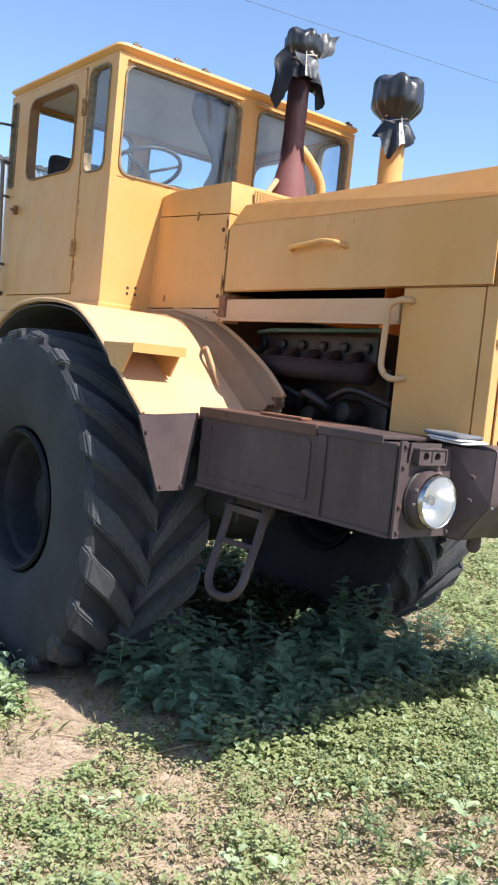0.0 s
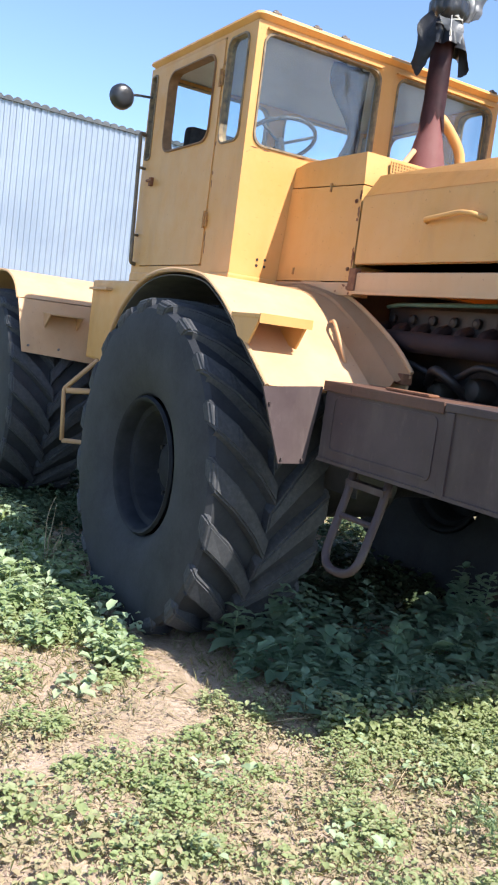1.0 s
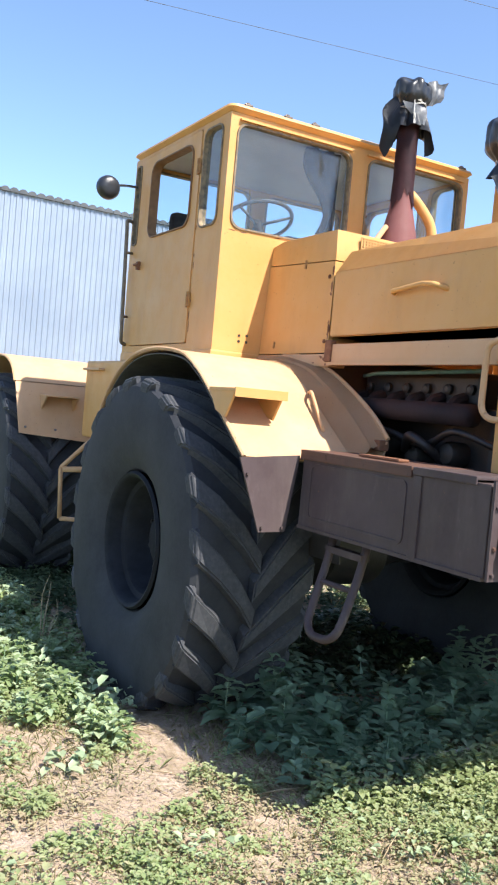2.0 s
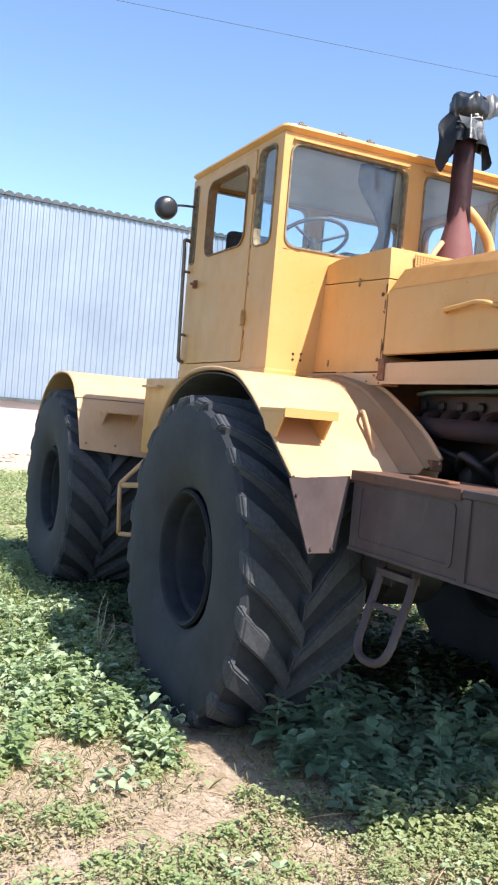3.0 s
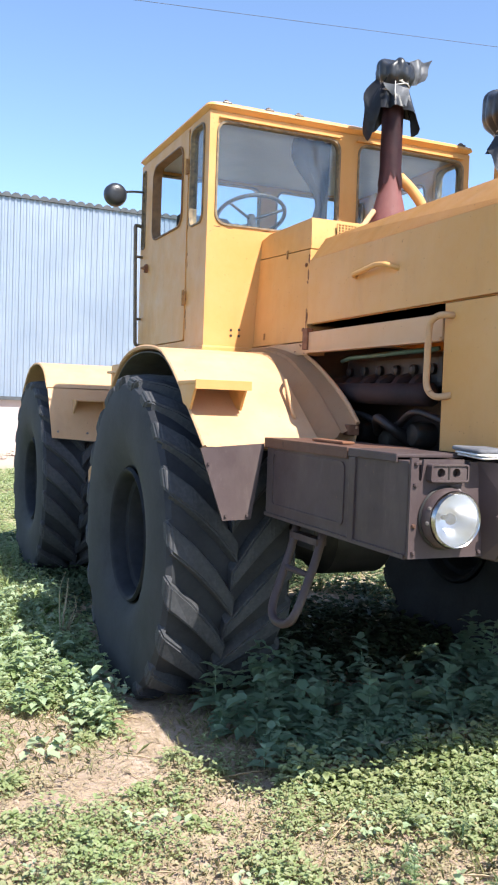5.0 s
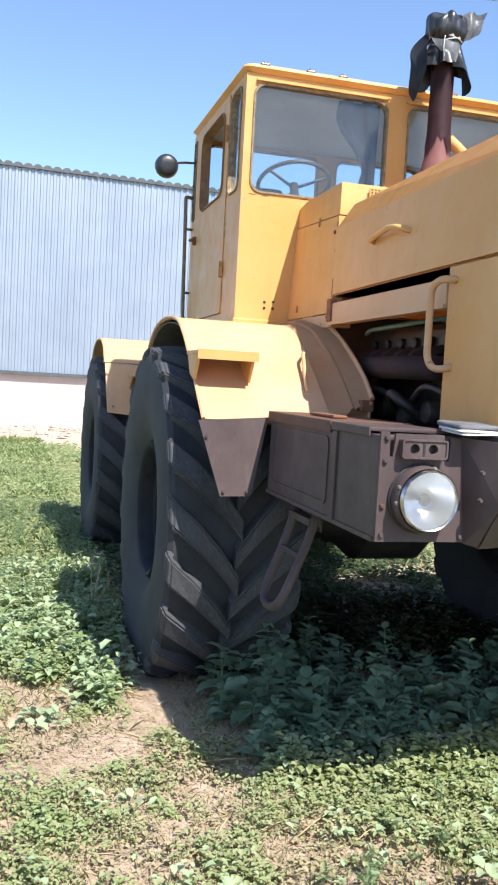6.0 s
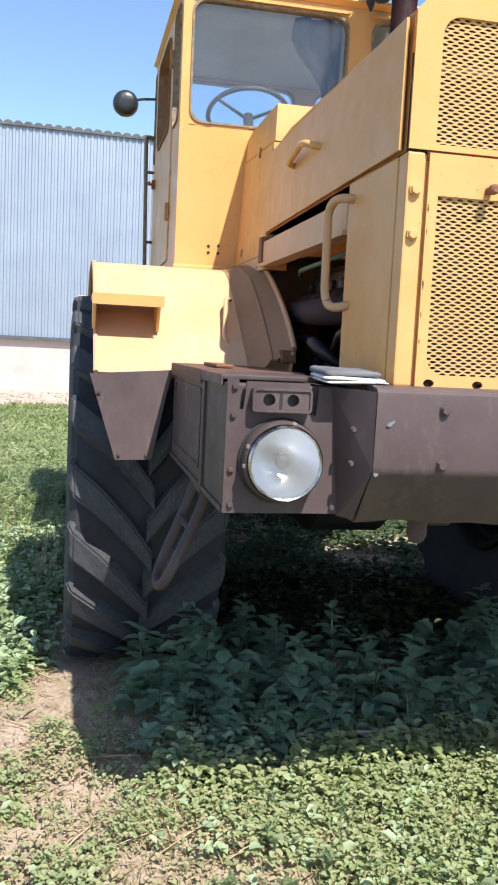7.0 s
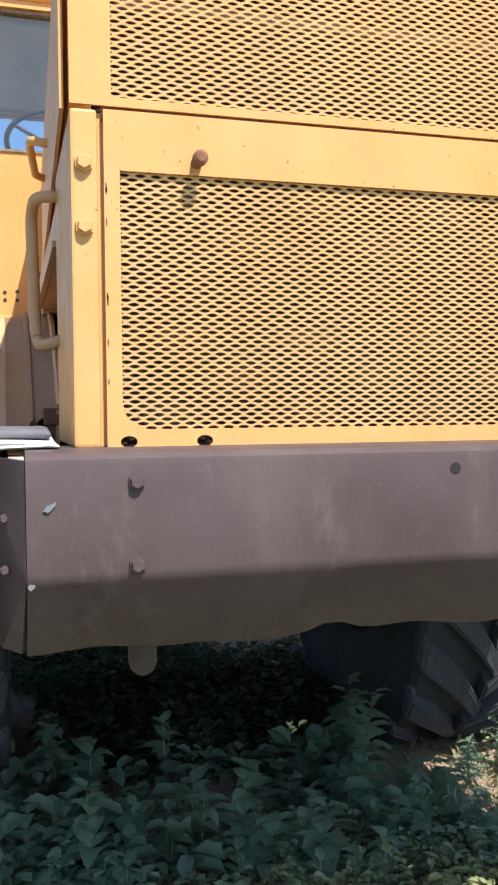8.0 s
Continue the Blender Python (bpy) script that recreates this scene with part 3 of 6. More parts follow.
def wheel(x, y, s):
    """s: -1 for the right side, whose outer face is towards -x."""
    tyre = part("wheel", carcass_mesh(x, y), RUBBER, tractor, "wide dusty black tyre with deep angled lugs")
    shaded(tyre, 30)
    count = 20
    roll = 0.151 if y < 4 else 0.41
    for half, me in enumerate(LUGS[s > 0]):
        for k in range(count):
            lug = new("tread_lug", me)
            lug.parent = tyre
            lug.matrix_basis = Matrix.Translation((x, y, ZW)) @ Matrix.Rotation(roll + 2 * math.pi * (k + 0.5 * half) / count, 4, "X")
    bm = bmesh.new()
    rim = [(0.30, 0.397), (0.318, 0.386), (0.314, 0.374), (0.300, 0.362), (0.225, 0.350), (0.218, 0.338), (0.214, 0.318), (0.196, 0.306), (0.10, 0.298), (0.06, 0.28), (0.04, 0.22), (0.05, 0.16), (0.05, 0.001)]
    lathe(bm, [(s * a, r) for a, r in rim], (x, y, ZW), "x", 48)
    lathe(bm, [(-s * a, r) for a, r in rim], (x, y, ZW), "x", 32)
    shaded(part("rim", bm, RIM, tyre, "dark dished steel rim"), 40)
    bm = bmesh.new()
    capped(bm, [(s * 0.03, 0.15), (s * 0.13, 0.135), (s * 0.14, 0.11), (s * 0.15, 0.07)], (x, y, ZW), "x", 24)
    shaded(part("hub", bm, RIM, tyre))
    for k in range(10):
        a = 2 * math.pi * k / 10
        bm = bmesh.new()
        capped(bm, [(s * 0.03, 0.024), (s * 0.06, 0.024), (s * 0.06, 0.015), (s * 0.085, 0.015)], (x, y + 0.235 * math.sin(a), ZW + 0.235 * math.cos(a)), "x", 6)
        part("wheel_nut", bm, DARK, tyre)
    return tyre


for y in (YF, YR):
    wheel(AX - XW, y, -1)
    wheel(AX + XW, y, 1)

# chassis, axles and what hangs below
for y in (YF, YR):
    bm = bmesh.new()
    capped(bm, [(-0.95, 0.16), (-0.45, 0.15), (-0.30, 0.20), (-0.2, 0.29), (0.2, 0.29), (0.30, 0.20), (0.45, 0.15), (0.95, 0.16)], (AX, y, ZW), "x", 24)
    shaded(part("axle", bm, DARK, tractor))
for x in (-0.40, 0.48):
    part("frame_rail", boxes((x - 0.05, x + 0.05, 0.15, 3.9, 1.08, 1.36), bevel=0.01), DARK, tractor)
    part("rear_frame_rail", boxes((x - 0.05, x + 0.05, 4.3, 7.0, 0.95, 1.30), bevel=0.01), DARK, tractor)
# unseen plates added to keep sun and sky light off the ground below
for X in ((lambda x: x), mirror):
    part("splash_plate", boxes((X(-0.80), X(-0.28), 0.18, 1.30, 1.125, 1.135), (X(-0.79), X(-0.28), 1.30, 2.3, 1.245, 1.255)), DARK, tractor)
    part("inner_guard", boxes((X(-0.80), X(-0.79), 1.25, 3.3, 0.95, 1.50)), DARK, tractor)
part("cross_member", boxes((-0.74, 0.82, 0.24, 0.62, 1.095, 1.20), bevel=0.02), DARK, tractor)
part("oil_pan", boxes((-0.30, 0.38, 0.75, 1.7, 0.98, 1.30), bevel=0.05), DARK, tractor)
bm = bmesh.new()
capped(bm, [(3.7, 0.10), (3.75, 0.22), (4.35, 0.22), (4.4, 0.10)], (AX, 0, 1.05), "y", 20)
part("centre_joint", bm, DARK, tractor)
part("gearbox", boxes((-0.33, 0.41, 2.0, 3.6, 1.05, 1.75), bevel=0.04), DARK, tractor)

# ---- fenders ----
FRONT_ARC = [(3.459, 0.753), (3.433, 1.073), (3.343, 1.373), (3.194, 1.623), (3.003, 1.813), (2.749, 1.938), (2.431, 1.983), (2.049, 1.958), (1.837, 1.873), (1.647, 1.748), (1.265, 1.463)]


def arc_sheet(arc, x0, x1, thick, s=1):
    line = smooth_path([(0, a, b) for a, b in arc], 4)
    bm = bmesh.new()
    rows = []
    for i, p in enumerate(line):
        q, r = line[max(i - 1, 0)], line[min(i + 1, len(line) - 1)]
        d = (r - q).normalized()
        inw = Vector((0, d.z, -d.y))
        if inw.dot(Vector((0, YF, ZW)) - p) < 0 and arc is FRONT_ARC:
            inw = -inw
        rows.append([bm.verts.new((x, v.y, v.z)) for v in (p, p + inw * thick) for x in (x0, x1)])
    for a, b in zip(rows, rows[1:]):
        for i, j in ((0, 1), (1, 3), (3, 2), (2, 0)):
            bm.faces.new((a[i], a[j], b[j], b[i]))
    bm.faces.new(rows[0])
    bm.faces.new(rows[-1])
    return bm


def front_fender(s):
    """s: 1 on the side towards -x, -1 for its mirror."""
    X = (lambda x: x) if s > 0 else mirror
    f = part("fender", arc_sheet(FRONT_ARC, X(-1.387), X(-0.755), 0.012), YELLOW_FADED, tractor, "curved faded yellow front fender")
    shaded(f, 30)
    # extra grey sheet that darkens the shaded, dirty underside of the fender
    part("liner", arc_sheet([(y + (YF - y) * 0.03, z + (ZW - z) * 0.03) for y, z in FRONT_ARC], X(-1.378), X(-0.77), 0.006), UNDERSIDE, f, "dirty grey sheet added under the fender")
    # rolled outer lip and inner flange
    line = smooth_path([(0, a, b) for a, b in FRONT_ARC], 4)
    bm = bmesh.new()
    tube(bm, [(X(-1.386), p.y, p.z) for p in line], 0.010, 6)
    part("lip", bm, YELLOW_FADED, f)
    # inner arch that climbs towards the engine bay
    outer = line[12:]
    inner = smooth_path([(0, a, b) for a, b in ((3.014, 1.833), (2.749, 1.963), (2.293, 2.033), (1.996, 1.993), (1.763, 1.923), (1.541, 1.813), (1.360, 1.703), (1.223, 1.588))], 4)
    bm = bmesh.new()
    rows = []
    for i, p in enumerate(outer):
        k = i / (len(outer) - 1) * (len(inner) - 1)
        j = min(int(k), len(inner) - 2)
        q = inner[j].lerp(inner[j + 1], k - j)
        rows.append([bm.verts.new((X(-0.757 + 0.172 * s2), *((p.lerp(q, s2 ** 0.8) + Vector((0, 0, lift))).yz))) for s2, lift in ((0.0, 0.001), (0.40, 0.0), (0.44, 0.012), (0.50, 0.012), (0.54, 0.0), (1.0, 0.0))])
    for a, b in zip(rows, rows[1:]):
        for i in range(5):
            bm.faces.new((a[i], a[i + 1], b[i + 1], b[i]))
    bmesh.ops.solidify(bm, geom=list(bm.faces), thickness=0.008)
    shaded(part("inner_arch", bm, YELLOW_FADED, f), 30)
    bm = bmesh.new()
    tube(bm, [(X(-0.587), p.y, p.z + 0.004) for p in inner[8:]], 0.012, 6)
    part("inner_flange", bm, YELLOW_FADED, f)
    # hanging step with two brackets
    step = part("step", boxes((X(-1.405), X(-1.112), 1.372, 1.64, 1.757, 1.777), bevel=0.004), YELLOW, f)
    part("step_lip", boxes((X(-1.405), X(-1.112), 1.365, 1.373, 1.735, 1.78)), YELLOW, step)
    for x in (-1.40, -1.135):
        bm = bmesh.new()
        prism(bm, [(1.382, 1.757), (1.63, 1.757), (1.565, 1.665), (1.462, 1.635)], lambda u, v: Vector((X(x), u, v)), (0.012 * s, 0, 0))
        part("bracket", bm, YELLOW, step)
    bm = bmesh.new()
    tube(bm, fillet([(X(-0.778), 1.690, 1.80), (X(-0.812), 1.615, 1.803), (X(-0.842), 1.445, 1.625), (X(-0.805), 1.470, 1.575)], 0.03), 0.0095, 8)
    part("grab_handle", bm, YELLOW_FADED, f, smooth=True)
    # dark flap below the front edge
    bm = bmesh.new()
    prism(bm, [(-1.410, 1.456), (-1.081, 1.482), (-1.158, 1.120), (-1.302, 1.116)], lambda u, v: Vector((X(u), 1.255 - (1.46 - v) * 0.11, v)), (0, 0.012, 0))
    flap = part("mud_flap", bm, BLACK_PAINT, f, "black sheet metal flap")
    for u, v in ((-1.372, 1.385), (-1.288, 1.14), (-1.178, 1.14)):
        bolt(flap, (X(u), 1.250 - (1.46 - v) * 0.11, v), "y", 0.006, 0.005, BLACK_PAINT)
    part("foot", boxes((X(-0.64), X(-0.575), 1.225, 1.285, 1.53, 1.585), bevel=0.008), RUST, f, "rusty fender foot")
    # inner skirt towards the engine bay
    bm = bmesh.new()
    prism(bm, [(p.y, p.z - 0.012) for p in inner] + [(1.27, 1.30), (3.28, 1.30)], lambda u, v: Vector((X(-0.600), u, v)), (0.012 * s, 0, 0))
    part("skirt", bm, YELLOW_FADED, f)
    return f


front_fender(1)
front_fender(-1)

REAR_ARC = [(6.97, 1.16), (6.84, 1.51), (6.62, 1.75), (6.32, 1.92), (6.02, 1.98), (5.67, 1.97), (5.42, 1.89), (5.28, 1.75)]


def rear_fender(s):
    X = (lambda x: x) if s > 0 else mirror
    f = part("fender", arc_sheet(REAR_ARC, X(-1.43), X(-0.55), 0.012), YELLOW_FADED, tractor, "curved faded yellow rear fender")
    shaded(f, 30)
    bm = bmesh.new()
    prism(bm, [(-1.43, 1.75), (-0.55, 1.75), (-0.55, 1.25), (-1.41, 1.315)], lambda u, v: Vector((X(u), 5.25 - (1.75 - v) * 0.40, v)), (0, 0.014, 0))
    front = part("front_panel", bm, YELLOW_FADED, f)
    step = part("step", boxes((X(-1.22), X(-0.92), 5.02, 5.24, 1.64, 1.658), bevel=0.004), YELLOW_FADED, f)
    for x in (-1.215, -0.935):
        bm = bmesh.new()
        prism(bm, [(5.03, 1.64), (5.24, 1.64), (5.20, 1.5)], lambda u, v: Vector((X(x), u, v)), (0.012 * s, 0, 0))
        part("bracket", bm, YELLOW_FADED, step)
    for u, v in ((-1.36, 1.37), (-1.1, 1.36), (-0.8, 1.35)):
        bolt(front, (X(u), 5.24 - (1.75 - v) * 0.40 - 0.005, v), "y", 0.009, 0.006)
    bm = bmesh.new()
    line = smooth_path([(X(-1.428), a, b) for a, b in REAR_ARC], 4)
    tube(bm, line, 0.011, 6)
    part("lip", bm, YELLOW_FADED, f)
    return f


rear_fender(1)
rear_fender(-1)
# rear body between the fenders, and the ledge and step by the joint
part("rear_deck", boxes((-0.56, 0.64, 4.8, 7.1, 1.32, 1.9), bevel=0.02), YELLOW_FADED, tractor)
for X in ((lambda x: x), mirror):
    tank = part("side_tank", boxes((X(-0.99), X(-0.55), 3.55, 4.72, 1.34, 1.965), bevel=0.02), YELLOW, tractor, "yellow side tank behind the cab step")
    part("ledge", boxes((X(-1.04), X(-0.985), 4.28, 4.66, 1.885, 1.905), bevel=0.004), YELLOW_FADED, tank)
    bm = bmesh.new()
    tube(bm, fillet([(X(-1.0), 4.40, 1.34), (X(-1.13), 4.66, 1.10), (X(-1.15), 4.69, 1.07), (X(-1.15), 4.62, 0.66)], 0.05), 0.02, 6)
    tube(bm, [(X(-1.15), 4.62, 0.66), (X(-0.9), 4.5, 0.66)], 0.02, 6)
    tube(bm, [(X(-1.14), 4.66, 1.06), (X(-0.8), 4.45, 1.09)], 0.025, 6)
    part("side_step", bm, YELLOW_FADED, tractor, "bent yellow step bracket", True)

# ---- cab ----
CX0, CX1, CY0, CY1, CZ0, CZ1 = -0.94, mirror(-0.94), 2.57, 4.08, 2.03, 3.485
cab = part("cab", boxes((CX0 - 0.01, CX1 + 0.01, CY0 - 0.01, CY1, 1.965, CZ0), bevel=0.01), YELLOW, tractor, "yellow sheet metal cab")


def window(hole, put, depth, parent, name="window", seal=0.007, glass=None, rubber=None):
    """A pane with its rubber seal in an opening of the cab."""
    d = Vector(depth)
    us, vs = [p[0] for p in hole], [p[1] for p in hole]
    cu, cv = (min(us) + max(us)) / 2, (min(vs) + max(vs)) / 2
    hu, hv = (max(us) - min(us)) / 2, (max(vs) - min(vs)) / 2

    def scaled(k):
        return [(cu + (u - cu) * (1 + k / hu), cv + (v - cv) * (1 + k / hv)) for u, v in hole]

    bm = bmesh.new()
    frame_ring(bm, scaled(seal * 0.6), scaled(-seal), lambda u, v: Vector(put(u, v)) - d * 0.25, d * 1.5)
    ring = part(name, bm, rubber or SEAL, parent, "window in a worn rubber seal")
    shaded(ring)
    bm = bmesh.new()
    panel(bm, scaled(-seal * 0.5), [], lambda u, v: Vector(put(u, v)) + d * 0.45, d * 0.12)
    pane = part("pane", bm, glass or GLASS, ring, "dusty window glass")
    pane.visible_shadow = False
    return ring


T = 0.035
front_holes = [rounded(-0.887, -0.02, 2.79, 3.43, 0.07), rounded(mirror(-0.04), mirror(-0.887), 2.79, 3.43, 0.07)]
bm = panel(bmesh.new(), [(CX0, CZ0), (CX1, CZ0), (CX1, CZ1), (CX0, CZ1)], front_holes, lambda u, v: Vector((u, CY0, v)), (0, T, 0))
front = part("front_wall", bm, YELLOW, cab)
for h in front_holes:
    window(h, lambda u, v: Vector((u, CY0, v)), (0, T, 0), cab, "windscreen")
# raised lip over each windscreen
for x0, x1 in ((-0.88, -0.02), (mirror(-0.02), mirror(-0.88))):
    part("rain_lip", boxes((x0, x1, CY0 - 0.022, CY0, 3.442, 3.452)), YELLOW, cab)
for X, s in (((lambda x: x), 1), (mirror, -1)):
    x = X(CX0)
    d = (T * s, 0, 0)
    quarter, rear_q = rounded(2.655, 2.905, 2.815, 3.44, 0.06), rounded(3.955, 4.045, 2.84, 3.43, 0.03)
    opening = [(2.945, 2.075), (3.93, 2.075), (3.93, 3.465), (2.945, 3.465)]
    bm = panel(bmesh.new(), [(CY0 + T, CZ0), (CY1, CZ0), (CY1, CZ1), (CY0 + T, CZ1)], [quarter, rear_q, opening], lambda u, v: Vector((x, u, v)), d)
    part("side_wall", bm, YELLOW, cab)
    for h in (quarter, rear_q):
        window(h, lambda u, v: Vector((x, u, v)), d, cab, "quarter_window")
    dw = rounded(3.045, 3.73, 2.855, 3.395, 0.09)
    bm = panel(bmesh.new(), rounded(2.951, 3.924, 2.081, 3.459, 0.02), [dw], lambda u, v: Vector((x - 0.006 * s, u, v)), (0.045 * s, 0, 0))
    door = part("door", bm, YELLOW, cab, "yellow cab door with rounded window")
    ring = window(dw, lambda u, v: Vector((x - 0.006 * s, u, v)), (0.045 * s, 0, 0), door, "seal", 0.006, None, BROWNED)
    bpy.data.objects.remove(ring.children[0])  # the door window has no glass left
    for z in (2.36, 3.22):
        bm = boxes((x - 0.016 * s, x - 0.002 * s, 2.927, 2.970, z - 0.045, z + 0.045), bevel=0.004)
        tube(bm, [(x - 0.018 * s, 2.948, z - 0.052), (x - 0.018 * s, 2.948, z + 0.052)], 0.009, 8)
        part("hinge", bm, OLDHINGE, door, "rust-stained hinge")
    bm = boxes((x - 0.03 * s, x, 3.83, 3.87, 2.64, 2.70), bevel=0.006)
    tube(bm, fillet([(x - 0.02 * s, 3.85, 2.67), (x - 0.055 * s, 3.85, 2.67), (x - 0.055 * s, 3.75, 2.665)], 0.02), 0.009, 6)
    part("door_handle", bm, RUST, door, "small rusty door handle")
    bm = bmesh.new()
    tube(bm, fillet([(x - 0.005 * s, 4.05, 3.02), (x - 0.06 * s, 4.04, 3.03), (x - 0.062 * s, 4.02, 2.97), (x - 0.05 * s, 3.99, 2.16), (x - 0.045 * s, 4.0, 2.10), (x, 4.02, 2.09)], 0.05), 0.014, 8)
    for z in (2.3, 2.78):
        tube(bm, [(x - 0.055 * s, 4.01, z), (x, 4.02, z)], 0.010, 6)
    part("grab_rail", bm, GRABRAIL, cab, "worn grey-brown tubular grab rail", True)
rear_holes = [rounded(CX0 + 0.09, 0.05, 2.72, 3.44, 0.07), rounded(0.20, CX1 - 0.09, 2.72, 3.44, 0.07)]
bm = panel(bmesh.new(), [(CX0 + T, CZ0), (CX1 - T, CZ0), (CX1 - T, CZ1), (CX0 + T, CZ1)], rear_holes, lambda u, v: Vector((u, CY1 - T, v)), (0, T, 0))
part("rear_wall", bm, YELLOW, cab)
for h in rear_holes:
    window(h, lambda u, v: Vector((u, CY1 - T, v)), (0, T, 0), cab, "rear_window", glass=GLASS_CLEAR)
# roof: a shallow crown with an overhanging rim
bm = bmesh.new()
rx, ry = (CX0 - 0.025, CX1 + 0.025), (CY0 - 0.032, CY1 + 0.015)
levels = [(0.03, 3.487, 0.0), (0.0, 3.512, 0.0), (0.006, 3.528, 0.0), (0.06, 3.553, 0.0), (0.28, 3.592, 0.0), (0.55, 3.605, 0.0)]
rings = []
for inset, z, _ in levels:
    rings.append([bm.verts.new((u, v, z)) for u, v in rounded(rx[0] + inset, rx[1] - inset, ry[0] + inset, ry[1] - inset, 0.05, 4)])
for a, b in zip(rings, rings[1:]):
    for i in range(len(a)):
        bm.faces.new((a[i], a[(i + 1) % len(a)], b[(i + 1) % len(a)], b[i]))
bm.faces.new(rings[0][::-1])
bm.faces.new(rings[-1])
roof = part("roof", bm, YELLOW, cab, "yellow cab roof with a low crown")
shaded(roof, 25)
for x in (-0.835, -0.545, -0.335, mirror(-0.335), mirror(-0.86)):
    bm = boxes((x - 0.028, x + 0.028, 2.548, 2.600, 3.512, 3.545), bevel=0.006)
    capped(bm, [(0.0, 0.02), (0.01, 0.018), (0.016, 0.01)], (x, 2.574, 3.543), "z", 10)
    part("marker_lamp", bm, LENS_AMBER, roof, "small dull marker lamp")
part("headliner", boxes((CX0 + 0.04, CX1 - 0.04, CY0 + 0.04, CY1 - 0.04, 3.468, 3.48)), LINER, cab)
for u, v in ((-0.755, 2.135), (-0.70, 2.14), (-0.755, 2.10), (-0.70, 2.10)):
    bm = bmesh.new()
    capped(bm, [(-0.002, 0.009), (0.003, 0.009)], (u, CY0 - 0.001, v), "y", 8)
    part("rivet_hole", bm, DARK, front)
# inside the cab
part("dashboard", boxes((-0.86, 0.94, 2.62, 2.85, 2.3, 2.68), bevel=0.03), DARK, cab)
bm = bmesh.new()
c, tilt = Vector((-0.50, 2.92, 2.945)), Matrix.Rotation(radians(-24), 4, "X")
ringpts = [c + tilt @ Vector((0.235 * math.cos(2 * math.pi * i / 32), 0.235 * math.sin(2 * math.pi * i / 32), 0)) for i in range(32)]
tube(bm, ringpts, 0.014, 7, True)
for k in (90, 210, 330):
    tube(bm, [c + tilt @ Vector((0, 0, -0.03)), c + tilt @ Vector((0.225 * math.cos(radians(k)), 0.225 * math.sin(radians(k)), 0))], 0.010, 6)
tube(bm, [c, c + tilt @ Vector((0, 0, -0.5))], 0.03, 8)
part("steering_wheel", bm, DARK, cab, "thin black steering wheel", True)


def seat(x):
    bm = boxes((x - 0.23, x + 0.23, 3.42, 3.86, 2.42, 2.56), (x - 0.21, x + 0.21, 3.82, 3.94, 2.52, 3.12), bevel=0.04)
    box(bm, x - 0.1, x + 0.1, 3.5, 3.75, 2.03, 2.45)
    return part("seat", bm, SEATCLOTH, cab, "dark cloth seat")


seat(-0.5)
seat(0.5)
# a dark cloth hung behind the middle pillar
bm = bmesh.new()
g = [[bm.verts.new((-0.02 - (0.27 - 0.14 * min(1, v * 1.6) + 0.05 * math.sin(9 * v)) * u, 2.70 + 0.025 * math.sin(14 * u + 2 * v), 3.45 - 0.74 * v)) for u in (i / 8 for i in range(9))] for v in (j / 12 for j in range(13))]
for a, b in zip(g, g[1:]):
    for i in range(8):
        bm.faces.new((a[i], a[i + 1], b[i + 1], b[i]))
bmesh.ops.solidify(bm, geom=list(bm.faces), thickness=0.004)
part("curtain", bm, CURTAIN, cab, "dark cloth hung beside the middle pillar", True)
part("pillar", boxes((0.0, 0.1, CY0 + 0.04, CY0 + 0.10, 2.4, 3.465), bevel=0.01), LINER, cab)
# round mirror on its arm
bm = bmesh.new()
tube(bm, fillet([(CX0, 4.02, 3.28), (-1.04, 4.07, 3.285), (-1.13, 4.09, 3.265)], 0.03), 0.009, 6)
arm = part("mirror_arm", bm, DARK, cab)
bm = bmesh.new()
capped(bm, [(-0.055, 0.03), (-0.05, 0.058), (-0.035, 0.078), (-0.01, 0.088), (0.02, 0.090), (0.026, 0.084)], (-1.15, 4.085, 3.25), "y", 24)
shaded(part("mirror_head", bm, BAG, arm, "round dark lamp-shaped mirror"))

# ---- service box behind the hood ----
BX0, BX1, BY = -0.602, mirror(-0.602), 1.808


def lean_in(ob):
    """The box's sides lean inwards and its front leans back towards the top."""
    for v in ob.data.vertices:
        k = (v.co.z - 2.03) / 0.7
        v.co.x += 0.038 * k * (1 if v.co.x < AX else -1)
        if v.co.y < 2.2:
            v.co.y += 0.055 * k
    return ob


bm = bmesh.new()
prism(bm, [(BY, 2.035), (2.568, 2.035), (2.568, 2.59), (BY, 2.555)], lambda u, v: Vector((BX0, u, v)), (BX1 - BX0, 0, 0))
service = lean_in(part("service_box", bm, YELLOW, tractor, "yellow box between hood and cab"))
bm = bmesh.new()
prism(bm, [(BY, 2.562), (2.568, 2.597), (2.568, 2.715), (2.45, 2.738), (BY + 0.01, 2.738)], lambda u, v: Vector((BX0 + 0.004, u, v)), (BX1 - BX0 - 0.008, 0, 0))
lean_in(part("lid", bm, YELLOW, service))
# flat brown sheet whose colour stands for the dark in the vent's openings
vent = part("vent_recess", boxes((-0.405, 0.0, 1.8515, 1.8565, 2.652, 2.714)), RADIATOR, service, "small grid of openings")
for i in range(21):
    part("vent_bar", boxes((-0.409 + 0.0203 * i, -0.400 + 0.0203 * i, 1.846, 1.8515, 2.650, 2.716)), YELLOW, vent)
for z in (2.650, 2.666, 2.682, 2.698, 2.712):
    part("vent_bar", boxes((-0.408, 0.006, 1.845, 1.8505, z, z + 0.006)), YELLOW, vent)
for v in (2.10, 2.47):
    lean_in(bolt(service, (BX0, BY + 0.04, v), "x", 0.010, -0.006, RUST))
